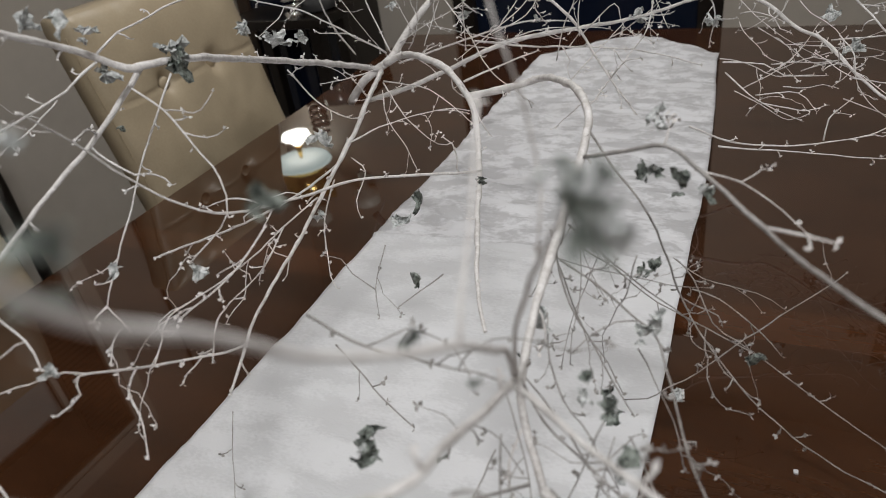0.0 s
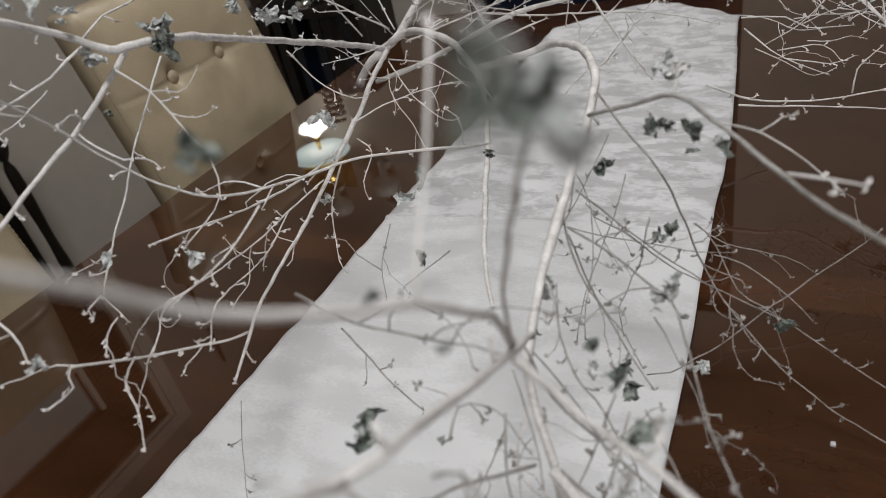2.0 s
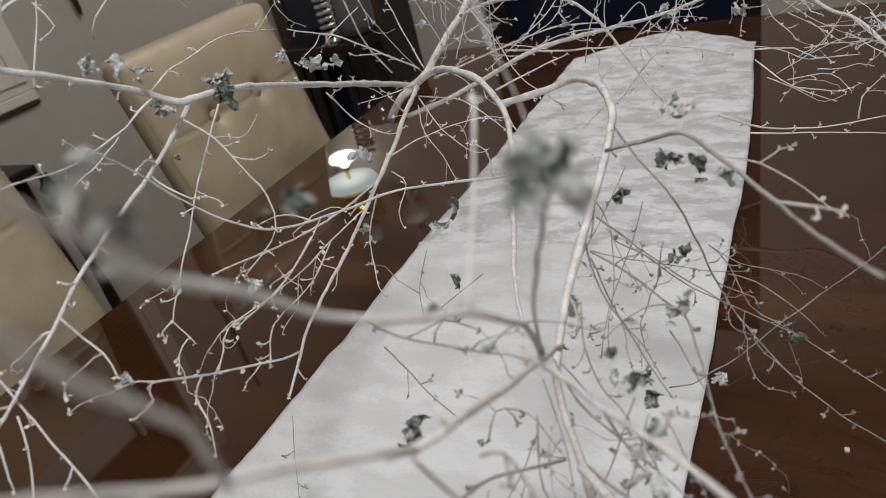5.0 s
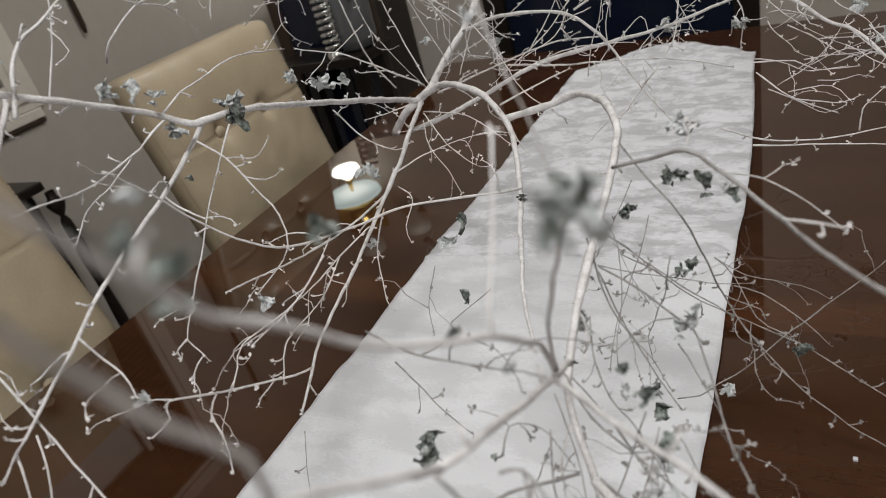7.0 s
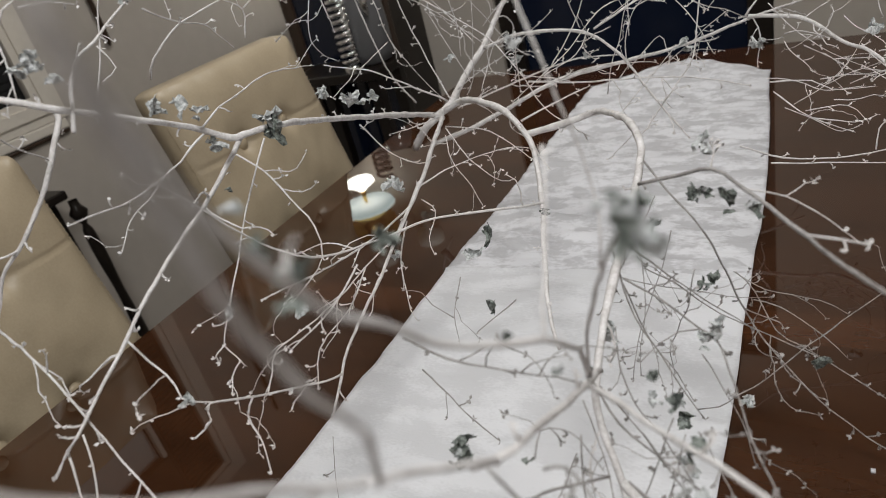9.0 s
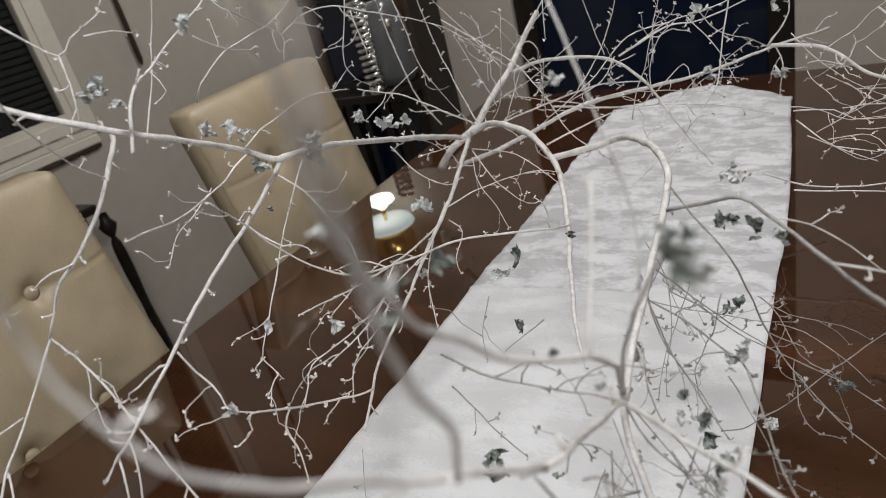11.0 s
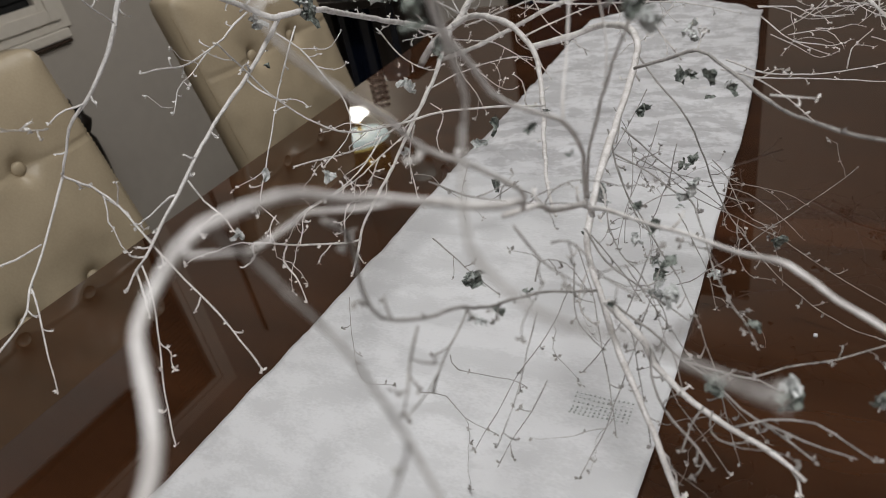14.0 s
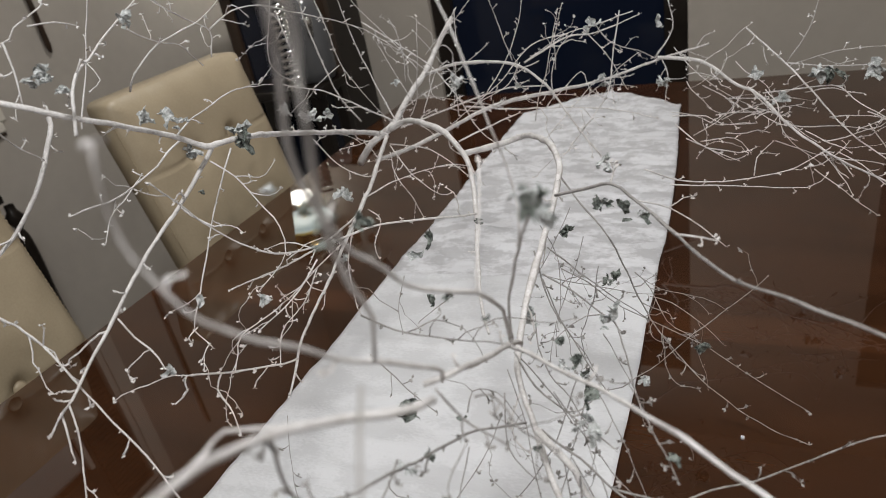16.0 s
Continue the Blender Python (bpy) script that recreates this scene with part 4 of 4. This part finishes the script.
limb("twig", [(0.109, -0.705, 0.878), (0.128, -0.69, 0.878), (0.157, -0.675, 0.879), (0.19, -0.65, 0.879), (0.218, -0.635, 0.887), (0.249, -0.623, 0.893)], 0.85, 0.53, False, SHADED_BARK)
limb("twig", [(0.088, -0.752, 0.893), (0.084, -0.769, 0.893), (0.082, -0.788, 0.892)], 0.85, 0.62, False, SHADED_BARK)
limb("twig", [(0.048, -0.713, 0.897), (0.058, -0.745, 0.893), (0.073, -0.769, 0.895), (0.09, -0.784, 0.893), (0.098, -0.791, 0.888)], 1.11, 0.71, False, SHADED_BARK)
limb("twig", [(0.106, -0.757, 0.887), (0.123, -0.75, 0.891), (0.146, -0.748, 0.893), (0.163, -0.753, 0.888), (0.177, -0.759, 0.885)], 0.94, 0.53, False, SHADED_BARK)
limb("twig", [(0.12, -0.752, 0.89), (0.141, -0.763, 0.893), (0.163, -0.772, 0.899)], 0.85, 0.53, False, SHADED_BARK)
limb("twig", [(0.093, -0.753, 0.892), (0.095, -0.769, 0.892), (0.104, -0.771, 0.889), (0.115, -0.768, 0.89)], 0.77, 0.49, False, SHADED_BARK)
limb("twig", [(0.175, -0.739, 0.902), (0.179, -0.725, 0.901), (0.188, -0.713, 0.9), (0.196, -0.711, 0.904)], 0.68, 0.44, False, SHADED_BARK)
limb("twig", [(-0.029, -0.708, 0.936), (-0.031, -0.691, 0.94), (-0.02, -0.686, 0.94), (-0.009, -0.686, 0.934), (0.003, -0.692, 0.92)], 0.6, 0.35, False, SHADED_BARK)
limb("twig", [(-0.006, -0.691, 0.943), (-0.002, -0.709, 0.92), (0.005, -0.717, 0.908), (0.021, -0.723, 0.897)], 0.68, 0.4, False, SHADED_BARK)
limb("twig", [(-0.017, -0.635, 0.935), (0.004, -0.641, 0.916), (0.03, -0.655, 0.888)], 0.77, 0.44, False, SHADED_BARK)
limb("twig", [(-0.025, -0.807, 0.99), (-0.017, -0.849, 0.993), (-0.011, -0.876, 0.999), (-0.007, -0.9, 1.008)], 0.68, 0.4, False, SHADED_BARK)
limb("twig", [(-0.007, -0.877, 1.038), (-0.002, -0.893, 1.037), (0.005, -0.908, 1.036), (0.006, -0.915, 1.031)], 0.77, 0.49, False, SHADED_BARK)
limb("twig", [(-0.154, -0.707, 0.794), (-0.133, -0.698, 0.787), (-0.115, -0.704, 0.772), (-0.087, -0.703, 0.757)], 0.6, 0.35, False, SHADED_BARK)
limb("twig", [(-0.279, -0.624, 0.816), (-0.254, -0.667, 0.786), (-0.228, -0.693, 0.774), (-0.203, -0.68, 0.764)], 0.51, 0.35, False, SHADED_BARK)
limb("twig", [(-0.116, -0.703, 0.844), (-0.108, -0.708, 0.834), (-0.07, -0.696, 0.822), (-0.057, -0.694, 0.816)], 0.6, 0.35, False, SHADED_BARK)
limb("twig", [(0.028, -0.912, 1.121), (0.012, -0.914, 1.119), (-0.004, -0.919, 1.119), (0, -0.931, 1.122), (0.002, -0.948, 1.125), (0.004, -0.961, 1.132), (0, -0.967, 1.135)], 1.0, 0.7, True)
limb("twig", [(-0.435, -0.75, 1.016), (-0.421, -0.8, 0.979), (-0.404, -0.836, 0.961), (-0.393, -0.857, 0.948), (-0.381, -0.91, 0.937), (-0.367, -0.953, 0.935), (-0.359, -0.98, 0.935)], 1.25, 0.86)
limb("twig", [(-0.403, -0.834, 0.96), (-0.385, -0.851, 0.937), (-0.36, -0.875, 0.902)], 1.04, 0.65)
limb("twig", [(-0.422, -0.801, 0.98), (-0.425, -0.835, 0.982), (-0.438, -0.88, 1.001), (-0.446, -0.898, 1.009)], 1.04, 0.65)
limb("twig", [(-0.344, -0.776, 0.952), (-0.325, -0.793, 0.927), (-0.306, -0.819, 0.9), (-0.283, -0.849, 0.869), (-0.27, -0.861, 0.856)], 1.04, 0.65)
limb("twig", [(-0.38, -0.702, 1.242), (-0.367, -0.68, 1.215), (-0.361, -0.67, 1.224), (-0.349, -0.652, 1.235), (-0.343, -0.644, 1.248)], 1.04, 0.7)
limb("twig", [(-0.367, -0.68, 1.215), (-0.362, -0.684, 1.196), (-0.358, -0.693, 1.17)], 1.04, 0.65)
limb("twig", [(-0.336, -0.75, 1.205), (-0.349, -0.735, 1.18), (-0.364, -0.71, 1.147), (-0.378, -0.682, 1.123)], 1.04, 0.65)
limb("twig", [(-0.356, -0.663, 1.223), (-0.353, -0.642, 1.221), (-0.352, -0.624, 1.215)], 0.94, 0.54)
limb("twig", [(-0.43, -0.256, 1.183), (-0.444, -0.276, 1.113), (-0.45, -0.261, 1.084), (-0.451, -0.229, 1.062)], 0.94, 0.54)
limb("twig", [(-0.399, -0.297, 1.167), (-0.399, -0.29, 1.132), (-0.402, -0.283, 1.11)], 0.94, 0.54)
limb("limb", [(-0.173, -0.022, 1.011), (-0.11, 0, 1.038), (-0.069, 0.019, 1.037), (-0.009, 0.051, 1.051)], 1.86, 0.99)
limb("twig", [(-0.081, -0.012, 1.05), (-0.051, -0.014, 1.013), (-0.034, -0.018, 0.986), (-0.021, -0.024, 0.96)], 1.04, 0.54)
limb("twig", [(-0.022, -0.048, 1.077), (-0.03, -0.071, 1.025), (-0.035, -0.094, 0.979), (-0.058, -0.141, 0.947), (-0.048, -0.325, 0.973)], 1.14, 0.76)
limb("twig", [(-0.083, 0.041, 1.057), (-0.059, 0.086, 1.005), (-0.021, 0.136, 0.975), (0.001, 0.184, 0.947)], 1.04, 0.54)
limb("twig", [(-0.446, -0.013, 1.098), (-0.387, -0.011, 1.055), (-0.327, -0.034, 1.022), (-0.269, -0.084, 0.987), (-0.217, -0.134, 0.943), (-0.15, -0.176, 0.917)], 1.25, 0.76)
limb("twig", [(-0.225, -0.069, 0.978), (-0.193, -0.046, 1.024), (-0.172, -0.03, 1.074), (-0.166, -0.024, 1.102)], 1.04, 0.54)
limb("twig", [(-0.126, -0.045, 0.957), (-0.129, -0.035, 0.994), (-0.117, -0.024, 1.028), (-0.091, -0.014, 1.052)], 1.04, 0.54)
limb("twig", [(-0.295, 0.038, 1.095), (-0.314, 0.025, 1.067), (-0.336, 0.033, 1.042)], 1.04, 0.54)
limb("twig", [(-0.123, -0.043, 0.96), (-0.086, -0.027, 0.991), (-0.073, -0.031, 0.964), (-0.038, -0.031, 0.945)], 0.83, 0.49)
limb("twig", [(-0.126, -0.113, 0.918), (-0.102, -0.076, 0.942), (-0.065, -0.026, 0.977)], 0.94, 0.54)
limb("twig", [(-0.185, -0.239, 1.134), (-0.186, -0.246, 1.093)], 0.83, 0.49)
limb("twig", [(-0.468, -0.102, 1.158), (-0.456, -0.101, 1.1), (-0.45, -0.095, 1.047), (-0.435, -0.056, 0.975), (-0.417, -0.035, 0.931)], 0.94, 0.54)
limb("twig", [(-0.422, -0.147, 1.06), (-0.448, -0.194, 1.039)], 0.83, 0.49)
limb("twig", [(0.035, 0.093, 0.987), (0.063, 0.067, 0.959), (0.104, 0.039, 0.932), (0.147, 0.021, 0.911)], 0.83, 0.49)
limb("twig", [(0.042, -0.029, 0.922), (0.074, -0.03, 0.916), (0.106, -0.034, 0.902), (0.146, -0.034, 0.904)], 0.83, 0.49)
limb("twig", [(0.062, -0.041, 0.886), (0.094, -0.046, 0.87), (0.125, -0.071, 0.862), (0.146, -0.068, 0.87)], 0.83, 0.49)
limb("twig", [(0.072, -0.039, 0.889), (0.105, -0.032, 0.907), (0.131, -0.023, 0.934), (0.144, -0.016, 0.958)], 0.83, 0.49)
limb("twig", [(0.141, -0.694, 1.045), (0.176, -0.723, 1.049), (0.202, -0.749, 1.053), (0.224, -0.772, 1.055), (0.244, -0.792, 1.056)], 1.24, 1.05, True, SHADED_BARK)

limb("twig", [(-0.33, -0.80, 1.085), (-0.29, -0.845, 1.105), (-0.24, -0.881, 1.13)], 0.6, 0.35)

# thin shoots that droop from the low stem over the runner
for _ in range(17):
    t = rng.random()
    start = Vector((-0.02, -0.44, 1.0)).lerp(Vector((0.01, -0.75, 0.93)), t) + Vector((rng.uniform(-0.03, 0.05), rng.uniform(-0.03, 0.03), rng.uniform(-0.06, 0.0)))
    way = Vector((rng.uniform(-0.3, 0.4), rng.uniform(-0.8, 0.2), rng.uniform(-0.7, -0.15))).normalized()
    pts, long = [tuple(start)], rng.uniform(0.08, 0.16)
    p = start
    for k in range(4):
        way = (way + 0.13 * Vector((rng.gauss(0, 1), rng.gauss(0, 1), rng.gauss(0, 0.6)))).normalized()
        p = floor_at(p + way * long / 4)
        pts.append(tuple(p))
    limb("twig", pts, 0.55, 0.36, False, SHADED_BARK)

# long thin shoots that cross above the hub of the branch
for _ in range(16):
    p = Vector((rng.uniform(-0.46, -0.1), rng.uniform(-0.12, 0.08), rng.uniform(0.93, 1.03)))
    way = Vector((rng.uniform(-0.8, 0.8), rng.uniform(-0.9, 0.2), rng.uniform(-0.1, 0.9))).normalized()
    pts, long = [tuple(p)], rng.uniform(0.1, 0.22)
    for k in range(4):
        way = (way + 0.12 * Vector((rng.gauss(0, 1), rng.gauss(0, 1), rng.gauss(0, 0.6)))).normalized()
        p = floor_at(p + way * long / 4)
        pts.append(tuple(p))
    limb("twig", pts, 0.95, 0.5)

# the fine bunched shoots at the branch's far side
for _ in range(30):
    p = Vector((0.06, 0.09, 0.95)).lerp(Vector((0.25, -0.12, 0.89)), rng.random()) + Vector((rng.uniform(-0.05, 0.05), rng.uniform(-0.06, 0.06), rng.uniform(-0.04, 0.04)))
    way = Vector((rng.uniform(0.2, 1.0), rng.uniform(-0.7, 0.7), rng.uniform(-0.4, 0.3))).normalized()
    pts, long = [tuple(p)], rng.uniform(0.05, 0.15)
    for k in range(4):
        way = (way + 0.25 * Vector((rng.gauss(0, 1), rng.gauss(0, 1), rng.gauss(0, 0.6)))).normalized()
        p = floor_at(p + way * long / 4)
        pts.append(tuple(p))
    limb("twig", pts, 0.9, 0.5)


foliage([(-0.24, -0.881, 1.13, 17, 1), (-0.244, -0.879, 1.122, 11, 0), (-0.301, -0.54, 1.097, 21.9, 0), (-0.291, -0.54, 1.088, 29, 1), (-0.296, -0.625, 1.138, 15.2, 0), (-0.317, -0.591, 1.118, 16.3, 0), (-0.326, -0.578, 1.091, 16.9, 0), (-0.306, -0.638, 1.139, 15.2, 0), (-0.321, -0.43, 1.079, 19.8, 0), (-0.323, -0.409, 1.063, 16.3, 0), (-0.307, -0.397, 1.06, 21, 0), (-0.31, -0.374, 1.058, 18, 0), (-0.34, -0.339, 0.933, 30, 0)])
foliage([(-0.161, -0.453, 0.935, 24.8, 1), (-0.188, -0.459, 0.91, 24, 0), (-0.146, -0.36, 0.908, 18.7, 1), (0.056, -0.554, 1.019, 18.6, 1), (0.069, -0.546, 1.009, 13.9, 1), (0.045, -0.531, 1.05, 17.6, 0), (0.039, -0.536, 1.016, 15, 1), (0.001, -0.509, 0.975, 17.5, 1), (0.058, -0.596, 0.953, 18.6, 0), (0.046, -0.596, 0.939, 13.2, 0), (0.108, -0.472, 0.838, 18.8, 1)])
foliage([(0.027, -0.586, 0.865, 20, 1), (0.024, -0.578, 0.873, 13.3, 1), (0.028, -0.652, 0.943, 13.3, 0), (0.061, -0.498, 0.805, 13, 0), (0.048, -0.661, 0.901, 21, 0), (-0.137, -0.52, 0.903, 17.2, 1), (-0.086, -0.698, 0.916, 17.2, 1), (0.014, -0.785, 1.087, 6.6, 1), (-0.259, -0.622, 0.958, 13.8, 0), (-0.256, -0.746, 0.974, 12, 0), (-0.303, -0.65, 0.972, 15.9, 0)])
foliage([(-0.011, -0.595, 0.946, 14.2, 0), (0.017, -0.865, 1.163, 13.5, 1), (0.013, -0.868, 1.161, 11.6, 1), (0.069, -0.797, 1.144, 12, 1), (0.066, -0.798, 1.141, 10.8, 1), (0.059, -0.796, 1.142, 8.2, 0), (0.072, -0.801, 1.14, 7.9, 0), (-0.013, -0.668, 1.16, 11.2, 0), (0.034, -0.508, 0.925, 13, 1), (0.039, -0.504, 0.93, 11.3, 1), (0.032, -0.785, 1.074, 4.8, 1)])
foliage([(-0.054, -0.029, 0.976, 23.8, 0), (-0.206, 0.023, 0.961, 20.8, 0), (-0.281, -0.044, 0.987, 18.3, 0), (0.152, -0.064, 0.983, 22.5, 0), (0.033, -0.02, 0.966, 22.2, 0), (-0.035, -0.581, 0.893, 10.8, 1), (-0.045, -0.692, 0.91, 9.8, 1), (-0.321, -0.587, 1.053, 10.6, 1), (0.04, -0.525, 1.04, 11.2, 0), (-0.338, -0.377, 0.86, 13.3, 0), (0.011, -0.864, 1.162, 5.6, 1)])
foliage([(0.015, 0.036, 1.039, 34.8, 0), (-0.057, -0.075, 1.063, 25, 0), (-0.278, -0.64, 1.217, 15.5, 0), (-0.32, -0.693, 1.193, 17.4, 0), (-0.324, -0.699, 1.191, 14.5, 0), (-0.306, -0.693, 1.184, 13.3, 0), (0.184, 0.013, 0.925, 31.2, 0), (0.228, 0.021, 0.961, 31.2, 0), (0.248, -0.032, 0.961, 26.2, 1), (0.284, -0.084, 0.98, 28.3, 0), (0.037, -0.688, 0.99, 9.8, 1)])
foliage([(0.05, -0.692, 0.979, 12, 1), (0.055, -0.705, 0.962, 15.8, 1), (0.062, -0.74, 0.967, 16.8, 0), (-0.072, -0.717, 0.935, 17.5, 1), (-0.011, -0.757, 0.965, 12.2, 0), (-0.025, -0.798, 0.981, 13.3, 0), (-0.018, -0.784, 0.974, 9.6, 1), (-0.312, -0.385, 0.951, 28.3, 0), (-0.318, -0.176, 1.036, 20, 0), (0.052, -0.505, 0.989, 13, 1), (0.042, -0.769, 0.974, 8, 1)])
foliage([(0.099, -0.785, 0.943, 12.6, 1), (0.133, -0.795, 0.957, 16.4, 1), (0.171, -0.779, 0.946, 12, 1), (0.132, -0.791, 0.961, 12.8, 0), (0.111, -0.725, 0.943, 10, 1), (-0.025, -0.786, 1.123, 11.2, 1), (0.014, -0.87, 1.173, 10, 1), (-0.026, -0.839, 1.168, 10.4, 0), (0.077, -0.837, 1.16, 11.7, 1)])
